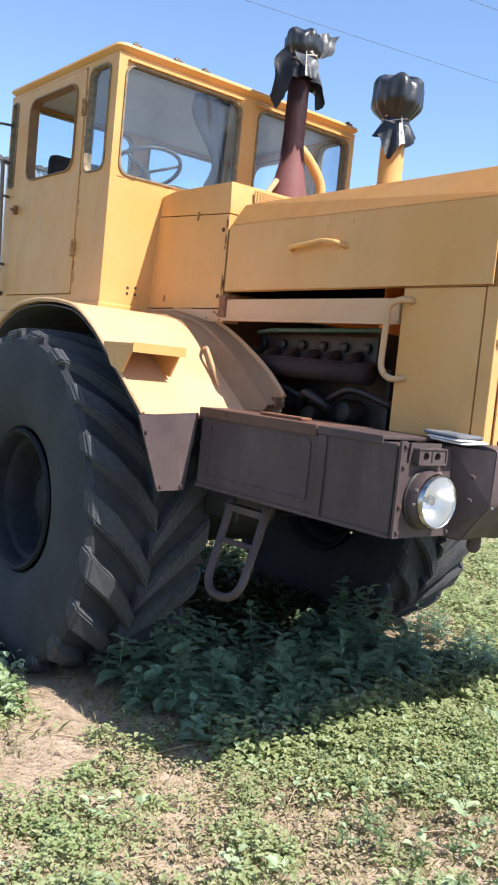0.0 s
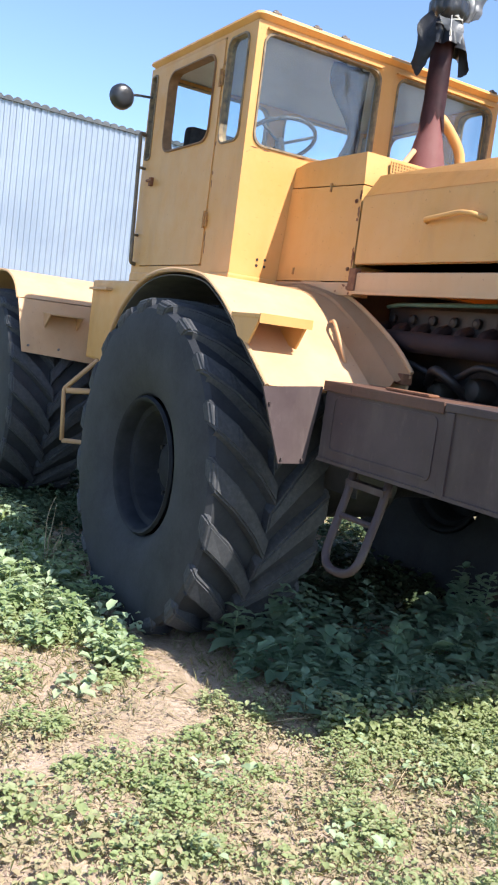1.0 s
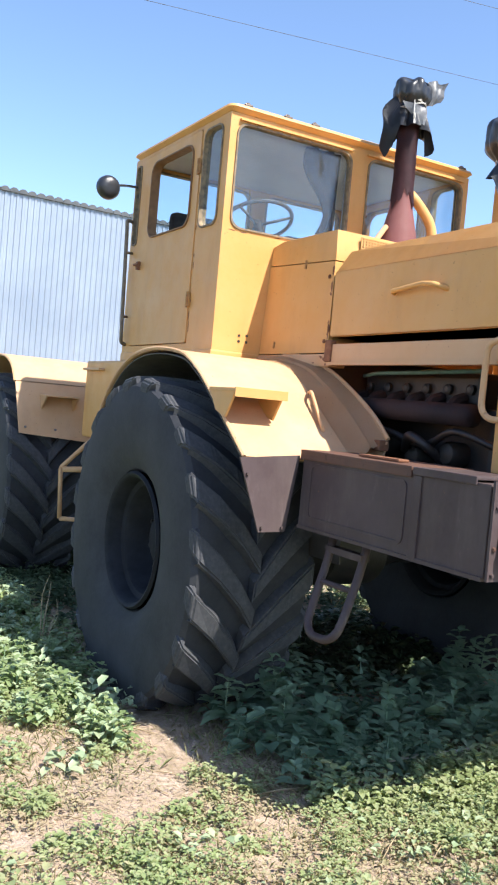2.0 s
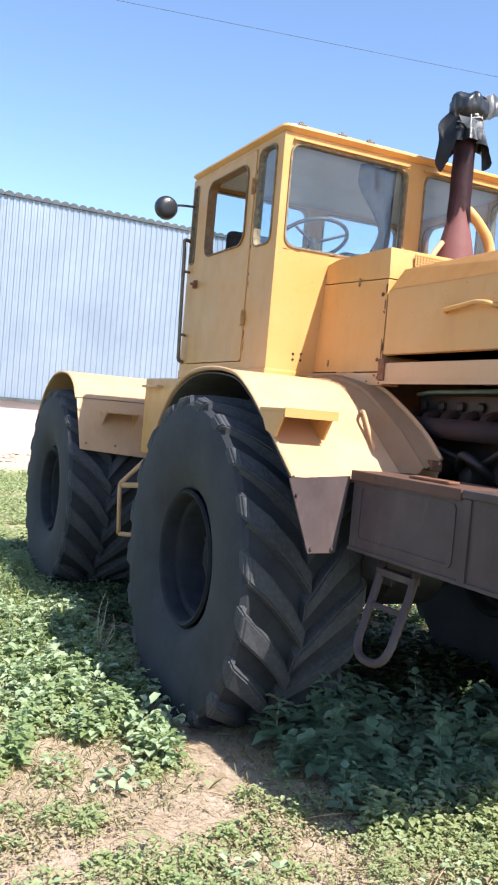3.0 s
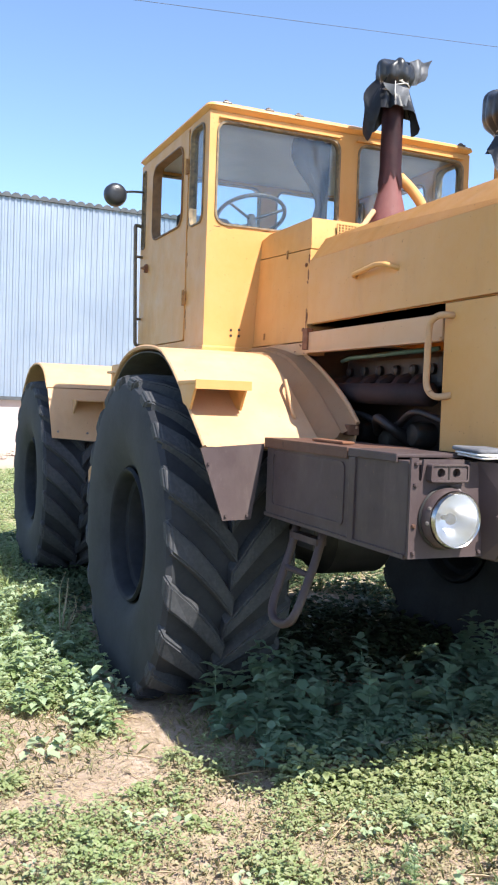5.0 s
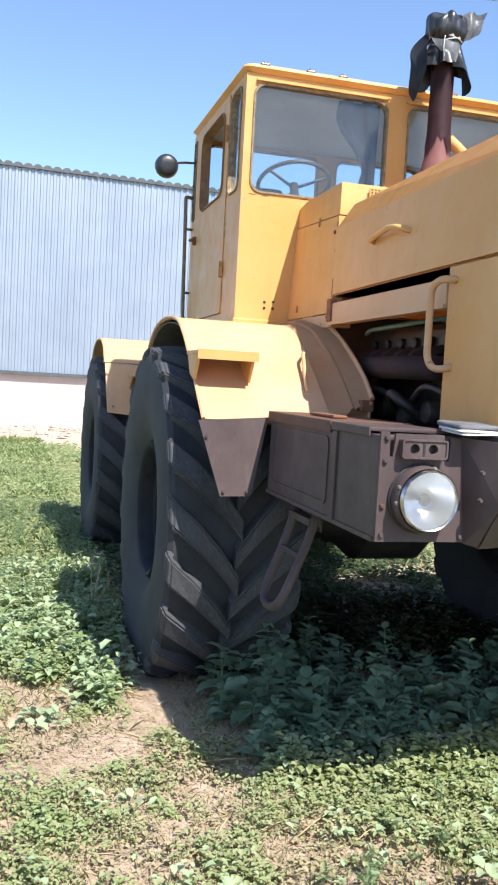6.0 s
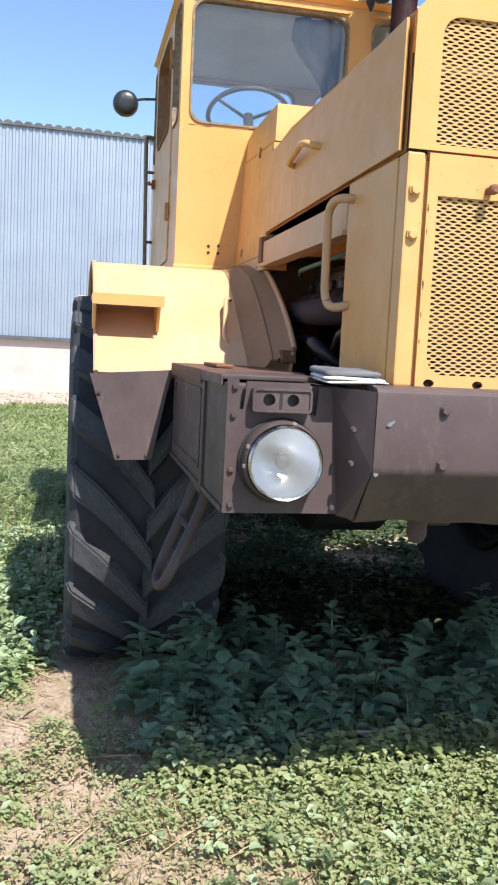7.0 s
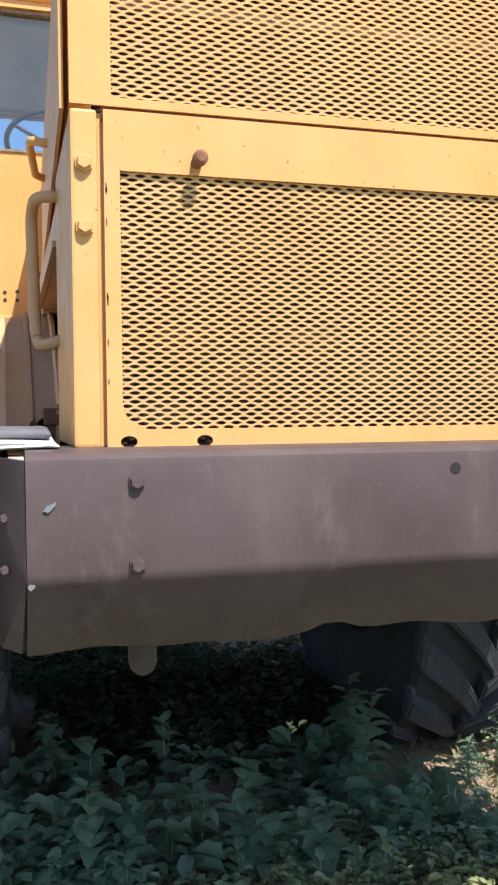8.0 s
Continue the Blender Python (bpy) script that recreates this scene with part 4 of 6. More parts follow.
lean_in(part("clasp", boxes((BX0 - 0.008, BX0, 2.385, 2.397, 2.07, 2.11)), OLDHINGE, service))
lean_in(part("clasp", boxes((BX0 - 0.008, BX0, 2.10, 2.112, 2.54, 2.59)), OLDHINGE, service))
part("sill", boxes((BX0 - 0.012, BX0 + 0.1, BY - 0.04, 2.565, 1.955, 2.027), bevel=0.006), YELLOW_FADED, service)

# ---- hood ----
HX = lambda y: -0.632 + 0.020 * y  # right side, a little wider at the front
ZC, ZT = (lambda y: 2.484 + 0.008 * y), (lambda y: 2.645 - 0.016 * y)
BEVEL = lambda y: 0.17 - 0.048 * y  # the bevel narrows towards the cab
bm = bmesh.new()
sect = []
for y in (-0.005, 1.79):
    x, m = HX(y), mirror(HX(y))
    sect.append([bm.verts.new(p) for p in ((x, y, 2.120), (x, y, ZC(y) - 0.012), (x + 0.008, y, ZC(y)), (x + BEVEL(y), y, ZT(y) - 0.006), (x + BEVEL(y) + 0.02, y, ZT(y)), (m - BEVEL(y) - 0.02, y, ZT(y)), (m - BEVEL(y), y, ZT(y) - 0.006), (m - 0.008, y, ZC(y)), (m, y, ZC(y) - 0.012), (m, y, 2.120))])
for i in range(9):
    bm.faces.new((sect[0][i], sect[0][i + 1], sect[1][i + 1], sect[1][i]))
bm.faces.new(sect[1])
r = bmesh.ops.solidify(bm, geom=list(bm.faces), thickness=0.012)
hood = part("hood", bm, YELLOW, tractor, "long yellow engine hood with bevelled top edges")
for X, s in (((lambda x: x), 1), (mirror, -1)):
    bm = bmesh.new()
    prism(bm, [(0.012, 2.126), (1.78, 2.126), (1.78, ZC(1.78) - 0.02), (0.012, ZC(0.012) - 0.02)], lambda u, v: Vector((X(HX(u) - 0.016), u, v)), (0.008 * s, 0, 0))
    part("side_sheet", bm, YELLOW, hood)
for X in ((lambda x: x), mirror):
    bm = bmesh.new()
    tube(bm, fillet([(X(HX(1.2)), 1.240, 2.318), (X(-0.652), 1.225, 2.325), (X(-0.676), 0.965, 2.341), (X(-0.676), 0.885, 2.331), (X(HX(0.85)), 0.835, 2.308)], 0.02), 0.0125, 8)
    part("hood_handle", bm, YELLOW, hood, smooth=True)
# front face of the hood with the upper grille
ux0, ux1 = -0.557, mirror(-0.557)
fx0, fx1 = HX(0), mirror(HX(0))
top_out = [(fx0, 2.126), (fx1, 2.126), (fx1, 2.477), (fx1 - 0.17, 2.64), (fx0 + 0.17, 2.64), (fx0, 2.477)]
up_hole = rounded(ux0, ux1, 2.142, 2.468, (0.0, 0.0, 0.05, 0.05))
bm = panel(bmesh.new(), top_out, [up_hole], lambda u, v: Vector((u, -0.022, v)), (0, 0.006, 0))
part("front_frame", bm, YELLOW, hood)

# lower front panel
low_out = [(-0.572, 1.502), (mirror(-0.572), 1.502), (mirror(-0.572), 2.119), (-0.572, 2.119)]
low_hole = rounded(-0.543, mirror(-0.543), 1.535, 2.010, (0.05, 0.05, 0.0, 0.0))
vents = [[(cx + 0.016 * math.cos(2 * math.pi * k / 12), 1.512 + 0.011 * math.sin(2 * math.pi * k / 12)) for k in range(12)] for cx in (-0.532, -0.388, mirror(-0.532), mirror(-0.388))]
bm = panel(bmesh.new(), low_out, [low_hole, *vents], lambda u, v: Vector((u, -0.024, v)), (0, 0.006, 0))
lower = part("radiator_panel", bm, YELLOW, tractor, "yellow front panel with expanded metal grille")
for X, s in (((lambda x: x), 1), (mirror, -1)):
    bm = boxes((X(fx0), X(-0.583), -0.020, 0.045, 1.502, 2.119), bevel=0.006)
    strip = part("corner_strip", bm, YELLOW, tractor)
    part("strip_ledge", boxes((X(-0.584), X(-0.560), -0.008, 0.030, 1.504, 2.116)), YELLOW, strip)
    for z in (2.02, 1.905):
        bolt(strip, (X(-0.608), -0.022, z), "y", 0.014, -0.014, YELLOW)
    bm = boxes((X(HX(0.05) - 0.001), X(HX(0.05) + 0.012), 0.052, 0.470, 1.502, 2.118), bevel=0.004)
    part("side_panel", bm, YELLOW, tractor, "yellow hood side panel")
bm = bmesh.new()
capped(bm, [(0.0, 0.011), (-0.02, 0.009), (-0.026, 0.014), (-0.040, 0.014), (-0.044, 0.008)], (-0.399, -0.024, 2.033), "y", 14)
# filler added behind the seam so no light shows through
part("seam_strip", boxes((-0.575, mirror(-0.575), -0.014, -0.008, 2.100, 2.138)), RUST, lower)
part("latch_knob", bm, RUST, lower, "round rusty latch knob")


def expanded_metal(outline_hole, y, name, parent):
    """Strands of expanded sheet with eye-shaped openings."""
    us, vs = [p[0] for p in outline_hole], [p[1] for p in outline_hole]
    u0, u1, v0, v1 = min(us) - 0.006, max(us) + 0.006, min(vs) - 0.006, max(vs) + 0.006
    pw, ph = 0.0300, 0.0164
    eye_w, eye_h = 0.372 * pw, 0.215 * ph  # half sizes of one eye-shaped opening

    def rim_of(u):
        """How far a strand's edge lies from its middle line, u along from the opening's centre."""
        mid = ph / 2 * (1 - 2 * u / pw)
        return mid - (eye_h * (1 - (u / eye_w) ** 2) if u < eye_w else -0.0004)

    vert, face = [], []
    nu, nv = int((u1 - u0) / (pw / 2)) + 1, int((v1 - v0) / (ph / 2)) + 1
    steps = (0.0, 0.2, 0.4, 0.6, 0.8, 1.0)
    for j in range(nv):
        for i in range(nu):
            a = (u0 + i * pw / 2, v0 + j * ph / 2)
            if a[0] + pw / 2 > u1 or a[1] + ph / 2 > v1:
                continue
            rise = (i + j) % 2 == 0
            k = len(vert)
            for q in steps:
                u, v = a[0] + q * pw / 2, a[1] + ph / 2 * (q if rise else 1 - q)
                near, far = rim_of(q * pw / 2), rim_of((1 - q) * pw / 2)
                up, down = (near, far) if rise else (far, near)
                lay = 0.0005 * (q - 0.5) * (1 if rise else -1)
                vert += [(u, y - 0.0006 + lay, v + up), (u, y + 0.0004 + lay, v - down), (u, y + 0.0042 + lay, v - down * 0.8), (u, y + 0.0042 + lay, v + up * 0.8)]
            for r in range(0, 20, 4):
                for m, n in ((0, 1), (1, 2), (3, 0)):
                    face.append((k + r + m, k + r + n, k + r + 4 + n, k + r + 4 + m))
    me = bpy.data.meshes.new(name)
    me.from_pydata(vert, [], face)
    me.materials.append(YELLOW_MESH)
    ob = new(name, me)
    ob.parent = parent
    return tagged(ob, "yellow expanded metal mesh", "", "", "stuff")


expanded_metal(up_hole, -0.0125, "grille_mesh", hood)
expanded_metal(low_hole, -0.0145, "grille_mesh", lower)
part("radiator_top", boxes((-0.50, 0.58, 0.16, 0.22, 2.434, 2.555)), RADIATOR, tractor)
part("radiator_core", boxes((-0.57, 0.65, 0.16, 0.22, 1.5, 2.43)), RADIATOR, tractor, "dark brown radiator core")

# ---- rust and chips along edges ----
def rust_patch(parent, at, axis, w, h, seed, material=None):
    """A thin ragged flake of rust on a face across the axis."""
    rnd = random.Random(seed)
    bm = bmesh.new()
    ph = [rnd.uniform(0, 6.28) for _ in range(3)]
    ring = []
    for k in range(16):
        a = 2 * math.pi * k / 16
        r = 1 + 0.20 * math.sin(2 * a + ph[0]) + 0.12 * math.sin(5 * a + ph[1]) + 0.08 * math.sin(7 * a + ph[2])
        ring.append((w / 2 * r * math.cos(a), h / 2 * r * math.sin(a)))
    if axis == "x":
        prism(bm, ring, lambda u, v: Vector(at) + Vector((-0.0012, u, v)), (0.002, 0, 0))
    else:
        prism(bm, ring, lambda u, v: Vector(at) + Vector((u, -0.0012, v)), (0, 0.002, 0))
    return part("rust_patch", bm, material or RUST, parent)


rr = random.Random(5)
for k in range(11):  # front edge of the service box and its sill
    lean_in(rust_patch(service, (BX0, BY + 0.005 + 0.012 * rr.random(), 2.07 + 0.46 * rr.random()), "x", 0.008 + 0.012 * rr.random(), 0.012 + 0.04 * rr.random(), k))
for k in range(4):
    rust_patch(service, (BX0 - 0.012, 1.82 + 0.70 * rr.random(), 1.975 + 0.04 * rr.random()), "x", 0.012 + 0.02 * rr.random(), 0.005 + 0.006 * rr.random(), 30 + k)
for k in range(7):
    rust_patch(service, (BX0 - 0.012, 1.80 + 0.06 * rr.random(), 1.965 + 0.05 * rr.random()), "x", 0.016, 0.012, 50 + k)
for k in range(10):  # below the hinges and along the door's seam
    rust_patch(cab, (CX0, 2.927 + 0.012 * rr.random(), 2.12 + 1.3 * rr.random()), "x", 0.010, 0.015 + 0.05 * rr.random(), 70 + k)
for k in range(5):  # windscreen corners and the front wall's foot
    rust_patch(front, (-0.90 + 0.86 * rr.random(), CY0, 2.78 - 0.01 * rr.random()), "y", 0.02 + 0.03 * rr.random(), 0.006, 90 + k)
for k in range(8):
    rust_patch(lower, (-0.568, -0.024, 1.55 + 0.5 * rr.random()), "y", 0.003, 0.006 + 0.015 * rr.random(), 130 + k)

# ---- engine bay ----
part("bay_beam", boxes((-0.628, -0.56, 0.49, 1.77, 1.965, 2.078), bevel=0.008), YELLOW_FADED, tractor, "pinkish yellow beam over the engine bay")
part("bay_beam_lip", boxes((-0.640, -0.625, 0.49, 1.75, 1.962, 1.978)), YELLOW_FADED, tractor)
part("far_panel", boxes((0.70, 0.715, 0.53, 1.85, 1.45, 2.13)), YELLOW, tractor)
part("bulkhead", boxes((-0.58, 0.66, 1.86, 1.90, 1.3, 2.03)), DARK, tractor)
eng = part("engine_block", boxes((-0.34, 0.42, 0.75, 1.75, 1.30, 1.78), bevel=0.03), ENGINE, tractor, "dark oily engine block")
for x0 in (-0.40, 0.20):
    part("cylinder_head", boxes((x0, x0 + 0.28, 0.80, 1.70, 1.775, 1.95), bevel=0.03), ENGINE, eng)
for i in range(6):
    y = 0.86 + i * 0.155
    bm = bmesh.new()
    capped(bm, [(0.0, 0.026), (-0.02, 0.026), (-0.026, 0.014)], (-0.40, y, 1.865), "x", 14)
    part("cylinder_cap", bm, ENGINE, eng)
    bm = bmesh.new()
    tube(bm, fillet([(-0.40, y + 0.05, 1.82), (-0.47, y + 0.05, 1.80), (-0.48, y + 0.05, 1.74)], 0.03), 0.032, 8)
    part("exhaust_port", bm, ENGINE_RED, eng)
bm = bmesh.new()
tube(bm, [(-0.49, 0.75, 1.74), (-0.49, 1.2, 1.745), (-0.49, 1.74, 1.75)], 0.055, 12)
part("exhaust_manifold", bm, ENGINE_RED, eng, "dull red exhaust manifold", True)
bm = bmesh.new()
tube(bm, fillet([(-0.52, 0.66, 1.945), (-0.52, 1.45, 1.93), (-0.47, 1.62, 1.92)], 0.05), 0.011, 8)
part("fuel_pipe", bm, ENGINE_GREEN, eng, "thin green pipe", True)
for y, z in ((0.95, 1.55), (1.2, 1.52), (1.45, 1.56)):
    bm = bmesh.new()
    capped(bm, [(0.0, 0.06), (-0.09, 0.062), (-0.11, 0.05), (-0.12, 0.02)], (-0.34, y, z), "x", 16)
    shaded(part("filter", bm, DARK, eng))
bm = bmesh.new()
tube(bm, smooth_path([(-0.45, 0.62, 1.6), (-0.5, 0.85, 1.66), (-0.47, 1.1, 1.58), (-0.5, 1.4, 1.64), (-0.45, 1.7, 1.55)], 5), 0.018, 7)
tube(bm, smooth_path([(-0.4, 1.0, 1.5), (-0.52, 1.02, 1.58), (-0.54, 1.12, 1.62), (-0.45, 1.25, 1.55)], 5), 0.025, 7)
part("hose", bm, ENGINE, eng, "black hose", True)
# tall grab handle beside the bay, and a small hinge bar on top
bm = bmesh.new()
tube(bm, fillet([(-0.625, 0.41, 2.062), (-0.68, 0.435, 2.066), (-0.688, 0.500, 2.04), (-0.682, 0.512, 1.765), (-0.675, 0.465, 1.722), (-0.625, 0.41, 1.735)], 0.045), 0.0145, 8)
part("side_handle", bm, YELLOW_FADED, tractor, "bent tubular grab handle", True)
part("hinge_block", boxes((-0.64, -0.60, 1.725, 1.785, 1.98, 2.10), bevel=0.008), RUST, tractor)

# ---- pipes over the hood ----
EX, EY = 0.18, 2.26
bm = bmesh.new()
capped(bm, [(2.70, 0.150), (2.74, 0.145), (3.00, 0.088), (3.04, 0.078), (3.14, 0.066), (3.70, 0.064)], (EX, EY, 0), "z", 28)
exhaust = part("exhaust_pipe", bm, MAROON, tractor, "maroon painted exhaust stack")
shaded(exhaust, 30)
# torn dark wrap round the upper pipe
bm = bmesh.new()
rows = []
for j in range(7):
    row = []
    for k in range(36):
        a = 2 * math.pi * k / 36
        torn = 3.08 + 0.05 * math.sin(3 * a + 1) + 0.035 * abs(math.sin(5.5 * a)) + 0.02 * math.sin(11 * a)
        z = torn + (3.69 - torn) * j / 6
        r = 0.0685 + 0.002 * math.sin(4 * a + 2 * j) + (0.004 if j == 0 else 0) + max(0, 3.14 - z) * 0.16
        row.append(bm.verts.new((EX + r * math.cos(a), EY + r * math.sin(a), z)))
    rows.append(row)
for p, q in zip(rows, rows[1:]):
    for k in range(36):
        bm.faces.new((p[k], p[(k + 1) % 36], q[(k + 1) % 36], q[k]))
bmesh.ops.solidify(bm, geom=list(bm.faces), thickness=0.003)
shaded(part("wrap", bm, WRAP, exhaust, "torn dark maroon wrap"), 40)
bm = bmesh.new()
tube(bm, fillet([(EX + 0.27, EY - 0.02, 2.66), (EX + 0.26, EY - 0.02, 2.98), (EX + 0.16, EY, 3.10), (EX + 0.07, EY, 3.16)], 0.12, 8), 0.034, 10)
part("breather_pipe", bm, YELLOW, tractor, "bent yellow breather pipe", True)
bm = bmesh.new()
tube(bm, [(EX - 0.24, EY - 0.03, 2.76), (EX - 0.12, EY - 0.02, 2.92)], 0.018, 7)
part("stay", bm, YELLOW_FADED, exhaust)
IX, IY = 1.12, 2.28
bm = bmesh.new()
capped(bm, [(2.3, 0.10), (2.9, 0.10), (2.95, 0.088), (3.50, 0.085)], (IX, IY, 0), "z", 28)
shaded(part("intake_pipe", bm, YELLOW, tractor, "yellow air intake stack"), 30)


def tied_bag(at, name, size, tails, seed, hang=0.10):
    """A crumpled plastic sheet tied over a pipe's end with twine. The base is the tie."""
    rnd = random.Random(seed)
    t = tagged(empty(name, at), "crumpled black plastic sheet tied over a pipe with twine", "plastic cover")
    o = Vector(at)
    bm = bmesh.new()
    seg, rows = 64, 18
    ph = [rnd.uniform(0, 6.28) for _ in range(6)]
    rings = []
    for j in range(rows):
        v = j / (rows - 1)
        z = -0.02 + size[2] * (v ** 0.9)
        base = 0.082 + (size[0] - 0.082) * math.sin(min(1, v * 2.6) * math.pi / 2)
        base *= math.sqrt(max(0.0, 1 - max(0, (v - 0.6) / 0.4) ** 3.6)) + 0.001
        ring = []
        for k in range(seg):
            a = 2 * math.pi * k / seg
            fold = 0.07 * abs(math.sin(4.5 * a + ph[0] + 1.2 * v)) + 0.10 * abs(math.sin(6 * a + ph[1] - 1.5 * v)) - 0.10 + 0.05 * math.sin(3 * a + ph[2] + 2 * v)
            lump = 0.05 * math.sin(2 * a + ph[3] + 4 * v)
            r = base * (1 + fold * (1 - 0.4 * v) + lump * v)
            ring.append(bm.verts.new(o + Vector((r * math.cos(a) * size[1] / size[0], r * math.sin(a), z + 0.02 * math.sin(5 * a + ph[4]) * v))))
        rings.append(ring)
    for a, b in zip(rings, rings[1:]):
        for k in range(seg):
            bm.faces.new((a[k], a[(k + 1) % seg], b[(k + 1) % seg], b[k]))
    shaded(part("hood_of_sheet", bm, BAG, t), 28)
    # skirt below the tie with hanging corners
    bm = bmesh.new()
    rings = []
    for j in range(9):
        v = j / 8
        ring = []
        for k in range(seg):
            a = 2 * math.pi * k / seg
            drop = hang
            for ta, tl in tails:
                w = math.exp(-((math.atan2(math.sin(a - ta), math.cos(a - ta))) / 0.45) ** 2)
                drop += tl * w
            r = 0.092 + v * (0.035 + 0.028 * math.sin(6 * a + ph[5]) + 0.012 * math.sin(13 * a + ph[1]))
            for ta, tl in tails:
                w = math.exp(-((math.atan2(math.sin(a - ta), math.cos(a - ta))) / 0.5) ** 2)
                r += w * v * tl * 0.22
            ring.append(bm.verts.new(o + Vector((r * math.cos(a), r * math.sin(a), -0.01 - drop * v))))
        rings.append(ring)
    for a, b in zip(rings, rings[1:]):
        for k in range(seg):
            bm.faces.new((a[k], a[(k + 1) % seg], b[(k + 1) % seg], b[k]))
    shaded(part("skirt_of_sheet", bm, BAG, t), 28)
    bm = bmesh.new()
    for n, dz in enumerate((-0.03, -0.012, 0.0, 0.014, 0.03)):
        pts = [o + Vector((0.098 * math.cos(2 * math.pi * i / 24), 0.098 * math.sin(2 * math.pi * i / 24), dz * 0.9 + (0.030 - 0.004 * n) * math.sin(2 * math.pi * i / 24 + n * 1.7))) for i in range(24)]
        tube(bm, pts, 0.0045, 5, True)
    tube(bm, smooth_path([o + Vector(p) for p in ((-0.05, -0.10, 0.0), (-0.07, -0.13, -0.08), (-0.06, -0.125, -0.13))], 5), 0.003, 5)
    part("twine", bm, ROPE, t, "grey twine", True)
    return t


tied_bag((EX, EY, 3.715), "plastic_cover", (0.122, 0.122, 0.17), [(radians(-25), 0.15), (radians(120), 0.10)], 3, 0.15)
# a stiff pale corner and a round hanging flap on the first cover
def sheet_piece(name, fn, nu, nv, material, label):
    bm = bmesh.new()
    g = [[bm.verts.new(fn(i / nu, j / nv)) for i in range(nu + 1)] for j in range(nv + 1)]
    for j in range(nv):
        for i in range(nu):
            bm.faces.new((g[j][i], g[j][i + 1], g[j + 1][i + 1], g[j + 1][i]))
    bmesh.ops.solidify(bm, geom=list(bm.faces), thickness=0.002)
    return shaded(part(name, bm, material, bpy.data.objects["plastic_cover"], label), 60)


sheet_piece("loose_corner", lambda u, v: Vector((EX + 0.06 + 0.15 * u * (0.72 + 0.30 * v), EY - 0.08 + 0.012 * math.sin(7 * v + 3 * u) + 0.015 * math.sin(11 * u), 3.700 + 0.05 * u + 0.175 * v * (1 - 0.22 * u) + 0.006 * math.sin(9 * u + 4 * v))), 8, 6, BAGPALE, "stiff pale loose corner of sheet")
sheet_piece("front_flap", lambda u, v: Vector((EX - 0.13 + 0.16 * u * (1 - 0.8 * v) + 0.10 * v, EY - 0.075 - 0.055 * u - 0.03 * v + 0.008 * math.sin(9 * u + 5 * v), 3.705 - 0.125 * v - 0.03 * u)), 6, 5, BAGPALE, "small pale pointed flap")
sheet_piece("hanging_flap", lambda u, v: Vector((EX - 0.110 - 0.080 * math.sin(math.pi / 2 * min(1.0, 2.4 * v)) - 0.024 * (u - 0.5) * (0.25 + math.sin(math.pi * (0.12 + 0.8 * v))) * 2, EY - 0.05 + 0.10 * (u - 0.5) + 0.02 * math.sin(8 * v), 3.72 - 0.35 * v + 0.03 * math.cos(6 * u))), 6, 10, BAG, "rounded flap hanging beside the pipe")
tied_bag((IX, IY, 3.572), "plastic_cover", (0.18, 0.18, 0.31), [(radians(215), 0.20), (radians(270), 0.10)], 8)

# ---- bumper ----
prof = [(-0.140, 1.497), (-0.150, 1.488), (-0.152, 1.478), (-0.152, 1.296), (-0.150, 1.284), (-0.143, 1.273), (-0.040, 1.138), (-0.026, 1.128), (0.16, 1.126), (0.16, 1.140), (-0.022, 1.144), (-0.132, 1.284), (-0.138, 1.296), (-0.138, 1.478), (0.10, 1.490), (0.10, 1.503), (-0.10, 1.503)]
bm = bmesh.new()
rows = []
for i in range(41):  # knocked about: the faces are a little wavy, the lower edge is bent and torn
    x = -0.722 + 2 * (AX + 0.722) * i / 40
    row = []
    for u, v in prof:
        k = max(0.0, (1.30 - v) / 0.17)
        du = 0.0025 * math.sin(9 * x + 7 * v) + 0.004 * k * math.sin(13 * x + 1)
        dv = k * (0.004 * math.sin(11 * x + 2) + 0.003 * math.sin(29 * x)) + (0.016 * math.exp(-((x + 0.13) / 0.045) ** 2) + 0.010 * math.exp(-((x - 0.42) / 0.08) ** 2) if v < 1.2 else 0.0)
        row.append(bm.verts.new((x, u + du, v + dv)))
    rows.append(row)
for p, q in zip(rows, rows[1:]):
    for k in range(len(prof)):
        n = (k + 1) % len(prof)
        bm.faces.new((p[k], p[n], q[n], q[k]))
bm.faces.new(rows[0])
bm.faces.new(rows[-1])
bumper = part("bumper", bm, BLACK_PAINT, tractor, "heavy black-brown steel front bumper")
shaded(bumper, 30)
for X in ((lambda x: x), mirror):
    for z in (1.448, 1.305):
        bolt(bumper, (X(-0.538), -0.153, z), "y", 0.0125, -0.015, BLACK_PAINT)
    bm = bmesh.new()
    ring = [(-0.7235, -0.149, 1.487), (-0.7235, -0.149, 1.284), (-0.732, -0.040, 1.136), (-0.765, -0.004, 1.140), (-0.792, -0.001, 1.30), (-0.798, -0.001, 1.492)]
    fore = [bm.verts.new((X(p[0]), p[1], p[2])) for p in ring]
    rear = [bm.verts.new((X(p[0] + 0.006), p[1] + 0.011, p[2])) for p in ring]
    bm.faces.new(fore)
    bm.faces.new(rear[::-1])
    for k in range(6):
        bm.faces.new((fore[k], rear[k], rear[(k + 1) % 6], fore[(k + 1) % 6]))
    cheek = part("bumper_cheek", bm, BLACK_PAINT, bumper)
    for u, v in ((-0.078, 1.385), (-0.075, 1.295)):
        bolt(cheek, (X(-0.758), u - 0.002, v), "y", 0.007, -0.013, BLACK_PAINT)
